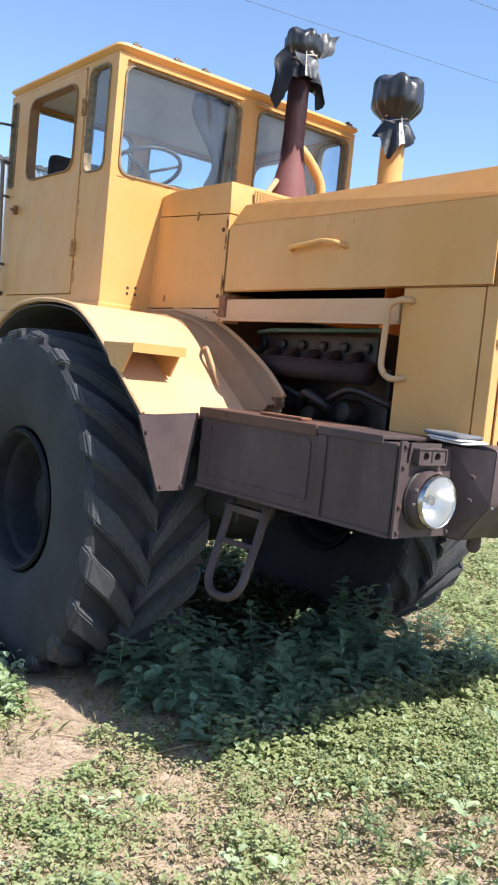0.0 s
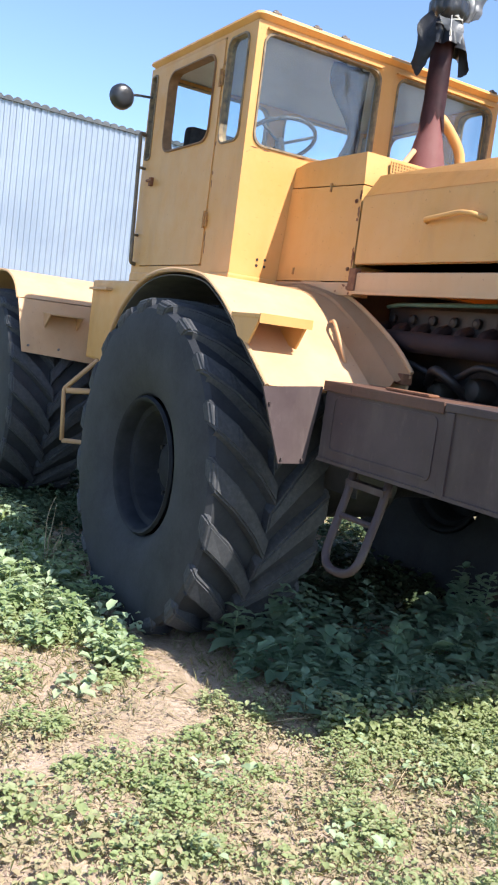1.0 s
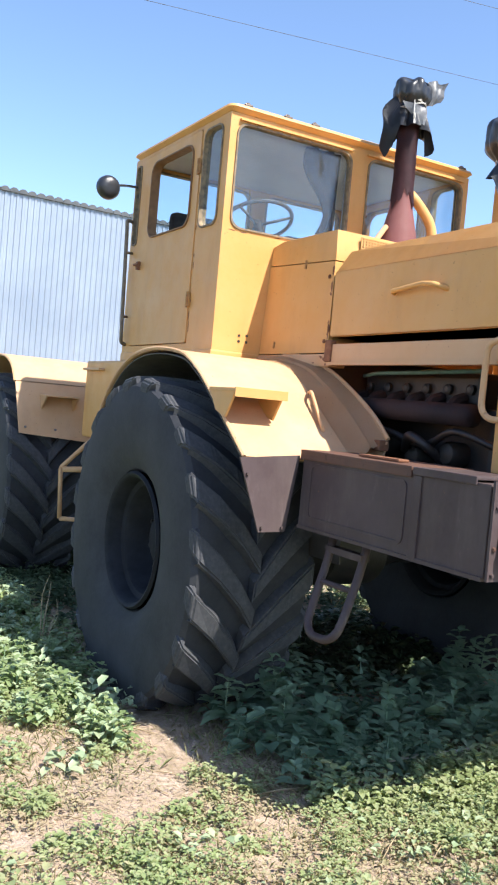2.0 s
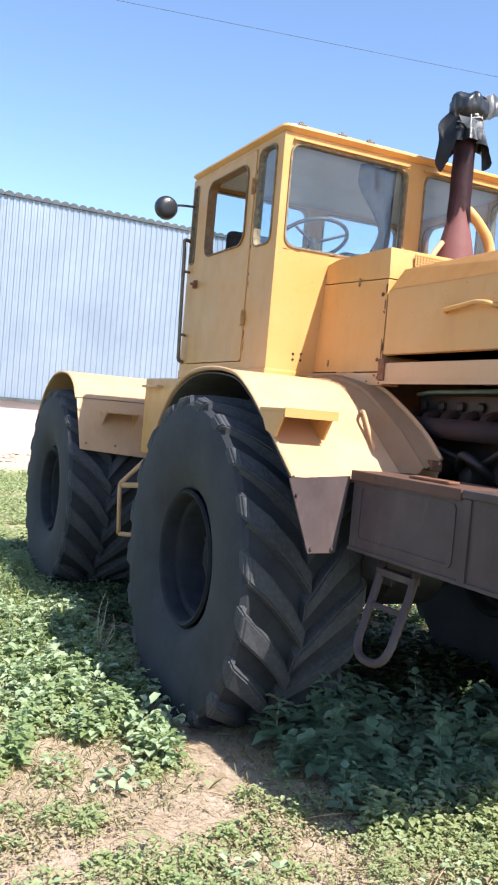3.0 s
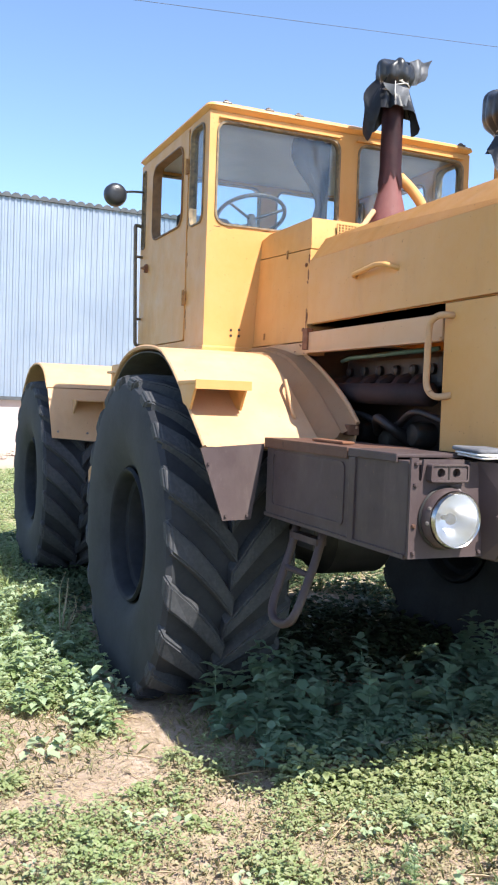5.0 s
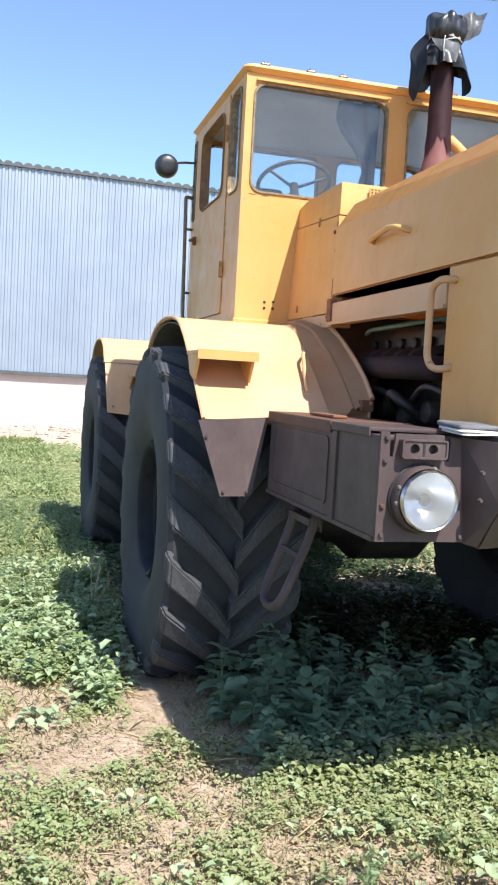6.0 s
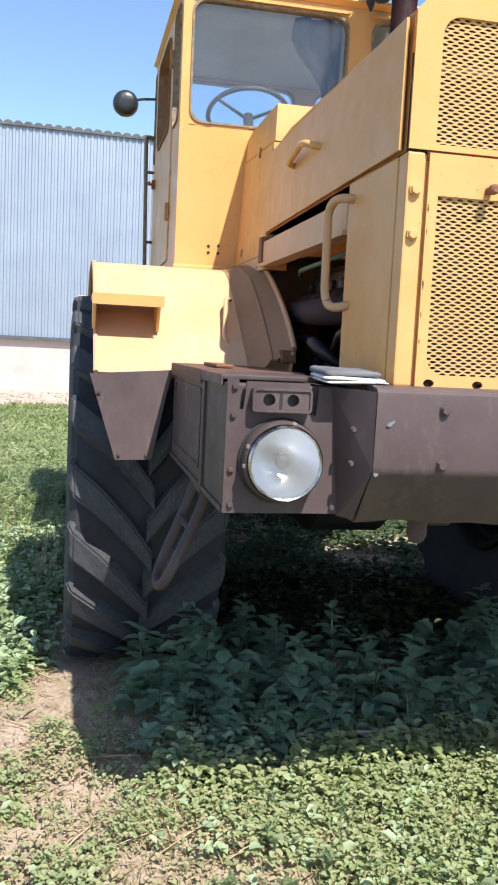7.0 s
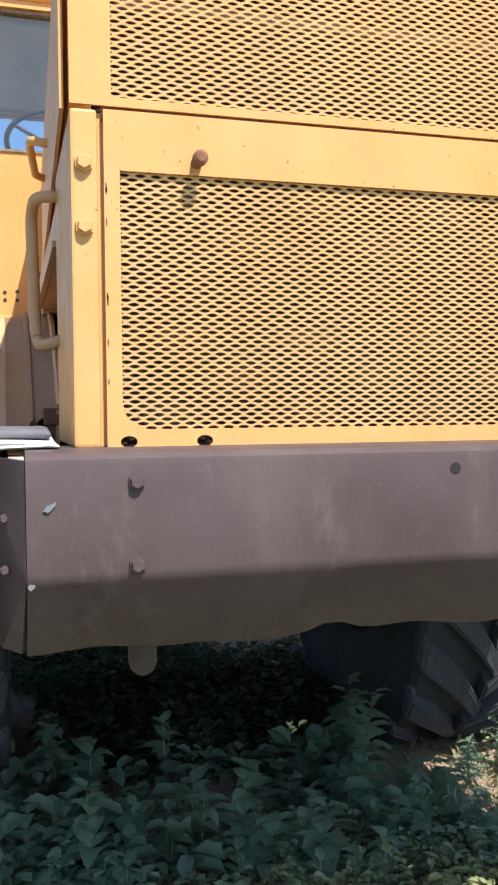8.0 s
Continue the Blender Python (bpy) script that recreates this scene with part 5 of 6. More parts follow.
# chips down to bare metal, and a torn notch in the lower edge
for cx, cz, w, h, turn in ((-0.683, 1.409, 0.024, 0.009, 0.6), (-0.715, 1.277, 0.012, 0.009, 0.2)):
    bm = bmesh.new()
    ring = [(w / 2 * math.cos(a) * (1 + 0.25 * math.sin(5 * a + cx * 9)), h / 2 * math.sin(a) * (1 + 0.3 * math.cos(3 * a))) for a in (2 * math.pi * k / 14 for k in range(14))]
    co, si = math.cos(turn), math.sin(turn)
    prism(bm, ring, lambda u, v: Vector((cx + u * co - v * si, -0.1575, cz + u * si + v * co)), (0, 0.006, 0))
    part("paint_chip", bm, BAGPALE, bumper, "bare chip in the paint")
# solid near-black disc stands for the darkness inside a bolt hole
bm = bmesh.new()
capped(bm, [(-0.002, 0.011), (0.002, 0.011)], (0.069, -0.1535, 1.456), "y", 12)
part("bolt_hole", bm, ENGINE, bumper)
bm = bmesh.new()
capped(bm, [(1.16, 0.029), (1.075, 0.029), (1.058, 0.022), (1.05, 0.012)], (-0.50, 0.06, 0), "z", 14)
shaded(part("tow_pin", bm, BLACK_PAINT, bumper, "dull dark tow pin"))


def raised(ob, dz):
    ob.location.z += dz
    return ob


def toolbox(X, s):
    """The long black box beside the bumper with its lamp plate."""
    bm = boxes((X(-1.085), X(-0.78), 0.025, 1.235, 1.118, 1.462), bevel=0.006)
    t = part("toolbox", bm, BLACK_PAINT, tractor, "long black steel toolbox with lids")
    part("rear_lid", boxes((X(-1.098), X(-0.76), 0.445, 1.245, 1.466, 1.486), (X(-1.098), X(-1.088), 0.445, 1.245, 1.440, 1.47), bevel=0.004), RUST_BLACK, t, "rusty lid")
    part("front_lid", boxes((X(-1.096), X(-0.80), 0.09, 0.438, 1.470, 1.484), (X(-1.096), X(-1.088), 0.09, 0.438, 1.452, 1.475), bevel=0.004), BLACK_PAINT, t)
    part("post", boxes((X(-1.094), X(-1.08), 0.385, 0.43, 1.118, 1.45), bevel=0.003), BLACK_PAINT, t)
    for y0, y1 in ((0.475, 1.165),):  # pressed panel in the outer side
        bm = bmesh.new()
        frame_ring(bm, rounded(y0, y1, 1.165, 1.425, 0.03, 4), rounded(y0 + 0.012, y1 - 0.012, 1.177, 1.413, 0.022, 4), lambda u, v: Vector((X(-1.085) - 0.005 * s, u, v)), (0.008 * s, 0, 0))
        part("pressed_frame", bm, BLACK_PAINT, t)
    part("bottom_angle", boxes((X(-1.092), X(-1.06), 0.03, 1.235, 1.112, 1.128)), BLACK_PAINT, t)
    part("hinge_rod", boxes((X(-1.02), X(-0.96), 0.62, 0.9, 1.488, 1.50), bevel=0.005), RUST, t, "rusty rod on the lid")
    hole = [(X(-0.938) + 0.105 * math.cos(2 * math.pi * k / 32), 1.260 + 0.105 * math.sin(2 * math.pi * k / 32)) for k in range(32)]
    out = [(X(-1.092), 1.118), (X(-0.768), 1.118), (X(-0.80), 1.462), (X(-0.842), 1.462), (X(-0.848), 1.385), (X(-0.868), 1.385), (X(-0.868), 1.47), (X(-1.04), 1.47), (X(-1.048), 1.395), (X(-1.058), 1.395), (X(-1.062), 1.475), (X(-1.092), 1.475)]
    bm = panel(bmesh.new(), out, [hole], lambda u, v: Vector((u, -0.002, v)), (0, 0.012, 0))
    plate = part("lamp_plate", bm, BLACK_PAINT, t, "worn dark lamp plate")
    for u, v in ((-1.072, 1.455), (-1.074, 1.38), (-1.075, 1.235), (-1.073, 1.14), (-0.79, 1.135)):
        bolt(plate, (X(u), -0.003, v), "y", 0.007, -0.009, RUST_BLACK if v == 1.235 else BLACK_PAINT)
    # twin socket plate
    ring = lambda u, q: [(X(u) + q * math.cos(2 * math.pi * k / 18), 1.424 + q * math.sin(2 * math.pi * k / 18)) for k in range(18)]
    lo, hi = sorted((X(-1.027), X(-0.872)))
    bm = panel(bmesh.new(), rounded(lo, hi, 1.395, 1.452, 0.007, 3), [ring(-0.985, 0.0165), ring(-0.92, 0.0165)], lambda u, v: Vector((u, -0.030, v)), (0, 0.027, 0))
    sock = part("socket_plate", bm, BLACK_PAINT, plate, "twin socket plate with two open holes")
    bm = bmesh.new()
    frame_ring(bm, rounded(lo - 0.003, hi + 0.003, 1.392, 1.455, 0.009, 3), rounded(lo + 0.003, hi - 0.003, 1.398, 1.449, 0.006, 3), lambda u, v: Vector((u, -0.035, v)), (0, 0.032, 0))
    part("raised_edge", bm, BLACK_PAINT, sock)
    # near-black discs behind the holes stand for their dark depth
    for u in (-0.985, -0.92):
        bm = bmesh.new()
        capped(bm, [(-0.008, 0.0162), (-0.005, 0.0162)], (X(u), 0, 1.424), "y", 16)
        part("socket", bm, ENGINE, sock)
    # near-black strip laid on the plate in place of a dark opening
    a, b = sorted((X(-0.957), X(-0.949)))
    part("slot", boxes((a, b, -0.032, -0.029, 1.402, 1.446)), ENGINE, sock)
    # head lamp
    c = (X(-0.942), 0, 1.262)
    bm = bmesh.new()
    lathe(bm, [(0.05, 0.088), (0.0, 0.094), (-0.03, 0.096), (-0.055, 0.100), (-0.074, 0.100), (-0.080, 0.096), (-0.077, 0.092), (-0.067, 0.091)], c, "y", 48)
    lamp = part("head_lamp", bm, CHROME, t, "round chrome-rimmed head lamp")
    shaded(lamp, 40)
    bm = bmesh.new()
    lathe(bm, [(-0.068, 0.092), (-0.045, 0.085), (-0.022, 0.073), (-0.006, 0.060), (0.006, 0.048), (0.014, 0.030), (0.019, 0.012), (0.020, 0.0005)], c, "y", 40)
    shaded(part("reflector", bm, REFLECTOR, lamp), 60)
    bm = bmesh.new()  # dull outer ring with its clips
    lathe(bm, [(0.0, 0.109), (-0.020, 0.109), (-0.034, 0.108), (-0.050, 0.105), (-0.058, 0.102), (-0.05, 0.0995)], c, "y", 48)
    shaded(part("outer_ring", bm, BLACK_PAINT, lamp, "dull worn outer ring"), 40)
    for a in (1.35, 2.75, 3.25, 5.6):
        ux, uz = math.cos(a), math.sin(a)
        bolt(lamp, (c[0] + 0.104 * ux, -0.044, c[2] + 0.104 * uz), "y", 0.006, -0.010, BOLT)
    bm = bmesh.new()
    capped(bm, [(0.012, 0.009), (-0.030, 0.009), (-0.032, 0.021), (-0.044, 0.019), (-0.048, 0.008)], c, "y", 20)
    shaded(part("bulb_cap", bm, DARK, lamp, "small dark cap over the bulb"), 40)
    bm = bmesh.new()
    n = 52
    cols = []
    for i in range(n + 1):  # ribbed glass
        u = -0.999 + 1.998 * i / n
        h = math.sqrt(1 - u * u) * 0.094
        lift = -0.072 - 0.012 * (1 - u * u) - 0.0035 * (i % 2)
        cols.append([bm.verts.new((c[0] + u * 0.094, lift - 0.006 * (1 - w * w) * (1 - u * u), c[2] + w * h)) for w in (-1, -0.6, -0.2, 0.2, 0.6, 1)])
    for p, q in zip(cols, cols[1:]):
        for k in range(5):
            bm.faces.new((p[k], p[k + 1], q[k + 1], q[k]))
    lens = part("lens", bm, LENS, lamp, "ribbed lamp glass", True)
    lens.visible_shadow = False
    bm = bmesh.new()
    tube(bm, [(c[0] + 0.109 * math.cos(2 * math.pi * i / 40), -0.008, c[2] + 0.109 * math.sin(2 * math.pi * i / 40)) for i in range(40)], 0.007, 6, True)
    part("lamp_ring", bm, DARK, lamp)
    return t


raised(toolbox((lambda x: x + 0.010), 1), 0.027)
raised(toolbox((lambda x: mirror(x + 0.010) + (0.13 if x < -1.0 else 0.0)), -1), 0.027)  # the far one, out of view, is widened to shade the ground
# hanging ladder under the toolbox
for X in ((lambda x: x), mirror):
    bm = bmesh.new()
    tube(bm, fillet([(X(-0.985), 1.06, 1.12), (X(-1.02), 1.05, 1.0), (X(-1.15), 1.00, 0.70), (X(-1.15), 0.76, 0.71), (X(-1.01), 0.81, 1.0), (X(-0.98), 0.815, 1.12)], 0.11, 8), 0.0195, 10)
    ladder = part("ladder", bm, BLACK_PAINT, tractor, "bent tube ladder under the toolbox", True)
    bm = bmesh.new()
    tube(bm, [(X(-1.055), 1.035, 0.925), (X(-1.045), 0.80, 0.925)], 0.014, 7)
    part("rung", bm, BLACK_PAINT, ladder)
    part("rung", boxes((X(-1.02), X(-0.97), 0.80, 1.07, 1.055, 1.085)), BLACK_PAINT, ladder)

# folded sheet lying on the bumper top
cover = tagged(empty("folded_sheet", (-0.77, 0.06, 1.50)), "thick grey pad with pale folded edges on the bumper", "sheet")


def sheet_layer(name, x0, x1, y0, y1, z0, thick, material, label, seed):
    """A soft rectangular layer with rounded edges, a little wavy, its inner rear corner lifted."""
    bm = bmesh.new()
    rings = []
    for inset, k in ((0.010, 0.0), (0.002, 0.18), (0.0, 0.5), (0.002, 0.82), (0.010, 1.0), (0.05, 1.06)):
        rings.append([bm.verts.new((u, v, z0 + thick * k + 0.003 * math.sin(31 * u + 17 * v + seed) + 0.04 * max(0.0, v - 0.02) * (0.3 + k))) for u, v in rounded(x0 + inset, x1 - inset, y0 + inset, y1 - inset, 0.018, 5)])
    for p, q in zip(rings, rings[1:]):
        for i in range(len(p)):
            n = (i + 1) % len(p)
            bm.faces.new((p[i], p[n], q[n], q[i]))
    bm.faces.new(rings[0][::-1])
    bm.faces.new(rings[-1])
    shaded(part(name, bm, material, cover, label), 50)


sheet_layer("pale_layer", -0.832, -0.660, -0.080, 0.09, 1.5045, 0.007, PAPER, "pale folded layer", 0.0)
sheet_layer("pale_layer", -0.836, -0.668, -0.074, 0.10, 1.5125, 0.008, PAPER, "pale folded layer", 1.4)
sheet_layer("grey_layer", -0.834, -0.674, -0.058, 0.12, 1.5220, 0.016, PADGREY, "thick grey upper layer", 0.7)

# ---- overhead wires ----
line = tagged(empty("power_line", (-20.7, 19.3, 0)), "overhead power line of thin dark wires on wooden poles", "power line")
for a, b, sag in (((-20.7, 19.7, 10.0), (40.0, 7.4, 10.0), 0.12), ((-20.7, 18.9, 11.0), (40.0, 5.6, 11.0), 0.1)):
    bm = bmesh.new()
    pts = [Vector(a).lerp(Vector(b), i / 40) - Vector((0, 0, sag * 4 * (i / 40) * (1 - i / 40))) for i in range(41)]
    tube(bm, pts, 0.0055, 5)
    part("wire", bm, CABLE, line)
for x, y in ((-20.7, 19.3), (40.0, 6.5)):
    bm = bmesh.new()
    tube(bm, [(x, y, -0.2), (x, y, 6.0), (x, y, 11.2)], [0.15, 0.13, 0.11], 10)
    box(bm, x - 0.06, x + 0.06, y - 1.0, y + 1.0, 9.9, 10.0)
    part("pole", bm, WOODDRY, line, "weathered wooden pole")
bm = bmesh.new()
tube(bm, [(-30, 26, 7.2), (-12, 25.4, 7.3), (-4.1, 24.75, 7.42)], 0.018, 5)
tagged(part("overhead_cable", bm, CABLE), "dark cable that ends at the shed wall", "wire")


# ---- plants ----
rng = np.random.default_rng(7)


def leaf_mesh(name, base, az, el, length, width, material, label, category, fold=0.25, droop=0.25, broad=False, oval=False, lobed=False):
    """Many small folded leaves as one mesh. base: n x 3; az, el: direction in radians; sizes in metres."""
    n = len(base)
    d = np.stack([np.cos(az) * np.cos(el), np.sin(az) * np.cos(el), np.sin(el)], -1)
    s = np.stack([-np.sin(az), np.cos(az), 0 * az], -1)
    up = np.cross(d, s)
    up *= np.sign(up[:, 2:3] + 1e-9)
    L, W = length[:, None], width[:, None]

    def at(along, across, lift):
        return base + d * L * along + s * W * across + up * L * lift

    if broad:
        rows = [at(0, 0, 0), at(0.30, -0.46, fold * 0.5), at(0.72, -0.30, fold * 0.3 - droop * 0.3), at(1, 0, -droop), at(0.72, 0.30, fold * 0.3 - droop * 0.3), at(0.30, 0.46, fold * 0.5), at(0.33, 0, 0.0), at(0.70, 0, -droop * 0.4)]
        tri = np.array([[0, 1, 6], [0, 6, 5], [1, 2, 7], [1, 7, 6], [6, 7, 4], [6, 4, 5], [2, 3, 7], [7, 3, 4]])
    else:
        rows = [at(0, 0, 0), at(0.55, -0.5, fold), at(1, 0, -droop), at(0.55, 0.5, fold)]
        tri = np.array([[0, 1, 2], [0, 2, 3]])
    if oval:
        rows = [at(0, 0, 0), at(0.34, -0.46, fold), at(0.78, -0.40, fold * 0.8), at(1, 0, -droop), at(0.78, 0.40, fold * 0.8), at(0.34, 0.46, fold)]
        tri = np.array([[0, 1, 2], [0, 2, 3], [0, 3, 4], [0, 4, 5]])
    if lobed:  # narrow lobes along a midrib
        mid = (0.0, 0.16, 0.36, 0.56, 0.76, 1.0)
        rows = [at(m, 0, -droop * m * m) for m in mid]
        tri = []
        for i, wide in enumerate((0.30, 0.50, 0.46, 0.34, 0.20)):
            for side_of in (-1, 1):
                m = mid[i + 1] + 0.05 - 0.02 * i
                rows.append(at(m, side_of * wide, fold * 0.5 - droop * m * m))
                tri.append([i, len(rows) - 1, i + 1])
        tri = np.array(tri)
    k = len(rows)
    v = np.stack(rows, 1).reshape(-1, 3)
    f = (np.arange(n)[:, None, None] * k + tri[None]).reshape(-1, 3)
    me = bpy.data.meshes.new(name)
    me.vertices.add(len(v))
    me.vertices.foreach_set("co", v.astype(np.float32).ravel())
    me.loops.add(f.size)
    me.loops.foreach_set("vertex_index", f.astype(np.int32).ravel())
    me.polygons.add(len(f))
    me.polygons.foreach_set("loop_start", np.arange(0, f.size, 3, dtype=np.int32))
    me.update(calc_edges=True)
    me.materials.append(material)
    return tagged(new(name, me), label, category, "", "stuff")


def patchy(x, y, k=1.0, seed=0.0):
    """Smooth patches between 0 and 1."""
    a = np.sin(2.1 * k * x + 1.7 * k * y + seed) + np.sin(3.3 * k * x - 2.6 * k * y + 1.3 * seed + 1) + 0.8 * np.sin(5.9 * k * y + 4.1 * k * x + 2.1 * seed) + 0.6 * np.sin(9.7 * k * x - 7.3 * k * y + seed)
    return np.clip(0.5 + a / 4.2, 0, 1)


def near_track(x, y):
    """Distance from the bare track."""
    pts = [(-1.42, 2.2), (-1.50, 1.75), (-1.56, 1.3), (-1.70, 1.06), (-2.02, 0.94), (-2.5, 0.80), (-3.2, 0.6)]
    best = np.full(x.shape, 9.0)
    for (ax, ay), (bx, by) in zip(pts, pts[1:]):
        dx, dy = bx - ax, by - ay
        t = np.clip(((x - ax) * dx + (y - ay) * dy) / (dx * dx + dy * dy), 0, 1)
        best = np.minimum(best, np.hypot(x - ax - t * dx, y - ay - t * dy))
    return best


def step01(v, a, b):
    t = np.clip((v - a) / (b - a), 0, 1)
    return t * t * (3 - 2 * t)


def lawn_edge(x):
    return 0.72 + 0.07 * np.sin(4.0 * x + 1) + 0.05 * np.sin(11 * x) + 0.03 * np.sin(23 * x)


def clover_share(x, y):
    """How thickly the low weeds stand."""
    edge, y = lawn_edge(x) - 0.12, y - 0.12
    lawn = step01(x + 0.2 * np.sin(5 * y) - 0.35 * (1 - step01(y, -0.3, 0.3)), -1.15, -0.75) * (1 - step01(y, edge, edge + 0.12))
    lawn *= 0.30 + 0.70 * step01(patchy(x, y, 1.5, 2.0), 0.30, 0.50)
    mixed = (1 - step01(x, -1.3, -0.9)) * (1 - step01(y, 0.9, 1.3)) * (0.08 + 0.48 * step01(patchy(x, y, 2.3, 4.0), 0.50, 0.68))
    left = (1 - step01(x + 0.1 * np.sin(6 * y), -1.62, -1.50)) * step01(y, 1.2, 1.6) * step01(patchy(x, y, 1.5, 1.0) + 0.25 * step01(x, -2.3, -1.8), 0.34, 0.55) * 0.6
    under = step01(x, -1.15, -0.9) * step01(y, 0.66, 0.8) * (1 - step01(y, 1.05, 1.35)) * 0.36 * step01(patchy(x, y, 2.6, 7.0), 0.40, 0.58)
    right = step01(x, 1.0, 1.4) * step01(y, 0.6, 1.0) * (1 - step01(y, 1.15, 1.3) * (1 - step01(y, 2.1, 2.4)) * (1 - step01(x, 1.7, 2.0))) * 0.6 * step01(patchy(x, y, 1.3, 3.0), 0.4, 0.6)
    share = np.maximum.reduce([lawn, mixed, left, under, right])
    return share * (0.04 + 0.96 * step01(near_track(x, y) + 0.10 * (patchy(x, y, 4.0, 8.0) - 0.5), 0.05, 0.22))


def scatter(count, x0, x1, y0, y1, share):
    x, y = rng.uniform(x0, x1, count), rng.uniform(y0, y1, count)
    keep = rng.random(count) < share(x, y)
    return x[keep], y[keep]


def clumps(name, x, y, per, radius, height, size, material, label, category, flat=0.5):
    """Low domes of small leaves round each place."""
    n = len(x)
    grow = rng.uniform(0.5, 1.3, n)
    idx = np.repeat(np.arange(n), per)
    m = len(idx)
    a, r = rng.uniform(0, 2 * np.pi, m), np.sqrt(rng.random(m))
    rad, hi = radius * grow[idx], height * grow[idx]
    px, py = x[idx] + rad * r * np.cos(a), y[idx] + rad * r * np.sin(a)
    pz = ground_height(px, py) + hi * (1 - 0.75 * r ** 2) * rng.uniform(0.25, 1.0, m)
    az = a + rng.normal(0, 0.9, m)
    el = rng.uniform(-0.35, flat, m)
    leafy = rng.uniform(0.7, 1.4, n)
    L = size * leafy[idx] * rng.uniform(0.6, 1.3, m)
    return leaf_mesh(name, np.stack([px, py, pz], -1), az, el, L, L * rng.uniform(0.6, 0.9, m), material, label, category, 0.18, 0.15, False, True)


x, y = scatter(8000, -3.4, 3.2, -1.3, 3.6, lambda x, y: clover_share(x, y) * (1 - step01(-y + 0.4 * patchy(x, y, 2.0, 5.0), 1.0, 1.5)) * (1 - step01(np.abs(x + 0.1) + 0.4 * patchy(x, y, 2.0, 6.0), 3.0, 3.5)))
clumps("low_weeds", x, y, 68, 0.088, 0.10, 0.0195, LEAF_LOW, "low pale green weeds with small leaves", "weeds")
# taller tufts along the sunlit edge of the lawn
x = rng.uniform(-1.15, 2.4, 170)
y = lawn_edge(x) + rng.normal(0.02, 0.05, 170)
clumps("low_weeds", x, y, 44, 0.075, 0.16, 0.032, LEAF_LOW, "bushy pale green weeds at the edge of the sunlight", "weeds")
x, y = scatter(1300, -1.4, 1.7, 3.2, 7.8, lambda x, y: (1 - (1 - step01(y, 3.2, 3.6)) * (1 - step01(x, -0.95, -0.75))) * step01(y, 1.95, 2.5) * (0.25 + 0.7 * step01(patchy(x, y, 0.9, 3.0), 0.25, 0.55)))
clumps("shade_weeds", x, y, 26, 0.15, 0.16, 0.045, LEAF_SHADE, "weeds coloured dark for the deep shade between the wheels", "weeds")
x, y = scatter(5200, -5.0, 9.0, 7.5, 17.0, lambda x, y: 0.35 + 0.6 * step01(patchy(x, y, 0.8, 1.0), 0.25, 0.6))
clumps("field_weeds", x, y, 14, 0.2, 0.12, 0.06, LEAF_LOW, "green weeds on the field behind the tractor", "weeds")
# more weeds in the shade-dark colour, added to dim the ground here
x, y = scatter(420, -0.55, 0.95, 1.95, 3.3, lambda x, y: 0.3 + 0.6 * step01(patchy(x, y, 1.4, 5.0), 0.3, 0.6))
clumps("shade_weeds", x, y, 24, 0.13, 0.20, 0.055, LEAF_SHADE, "weeds coloured dark for the deep shade under the axle", "weeds")
# dry and yellowing small plants between the green ones
x, y = scatter(4000, -3.4, 3.2, -1.3, 1.6, lambda x, y: (1 - step01(x, -0.9, -0.3) * 0.55) * (1 - step01(y, 0.9, 1.5)) * (0.25 + 0.6 * patchy(x, y, 1.9, 11.0)) * (1 - 0.6 * step01(x, -0.6, 0.2)) * step01(near_track(x, y), 0.02, 0.16))
clumps("dry_weeds", x, y, 24, 0.07, 0.05, 0.018, LEAF_DRY, "small yellowed and dry plants on the soil", "weeds")
# single larger pale leaves
x, y = scatter(560, -3.0, 2.8, -1.2, 0.7, lambda x, y: 0.25 + 0.5 * step01(x, -1.2, -0.6))
clumps("pale_weeds", x, y, 7, 0.06, 0.11, 0.038, LEAF_PALE, "larger pale round leaves among the low weeds", "weeds", 0.7)
x, y = scatter(150, -1.05, 1.0, 0.80, 1.35, lambda x, y: 0.2 + 0.7 * step01(patchy(x, y, 2.6, 7.0), 0.32, 0.5))
clumps("pale_weeds", x, y, 22, 0.08, 0.14, 0.038, LEAF_PALE, "pale bluish low weeds in the shade of the bumper", "weeds", 0.6)
x, y = scatter(60, -1.1, 0.9, 1.15, 1.9, lambda x, y: 0.15 + 0.75 * step01(patchy(x, y, 2.2, 12.0), 0.35, 0.55))
clumps("shade_weeds", x, y, 20, 0.12, 0.24, 0.080, LEAF_BROAD, "leafy weeds in the shade behind the bumper", "weeds", 0.7)
x, y = scatter(620, -2.5, -1.5, 1.4, 4.6, lambda x, y: np.maximum(clover_share(x, y), 0.5 * step01(y, 2.6, 3.2)))
clumps("pale_weeds", x, y, 12, 0.09, 0.17, 0.045, LEAF_PALE, "pale broad leaves beside the tractor", "weeds", 0.7)
x, y = scatter(6600, -7.0, -1.38, 3.3, 12.0, lambda x, y: 0.25 + 0.7 * step01(patchy(x, y, 0.8, 1.0), 0.25, 0.6))
clumps("field_weeds", x, y, 28, 0.17, 0.11, 0.039, LEAF_LOW, "green weeds spreading over the field", "weeds")
x, y = scatter(2600, 1.3, 9.0, 0.5, 10.0, lambda x, y: 0.3 + 0.6 * step01(patchy(x, y, 0.8, 3.0), 0.4, 0.7))
clumps("field_weeds", x, y, 20, 0.15, 0.13, 0.05, LEAF_LOW, "sparse green weeds in dry grass", "weeds")


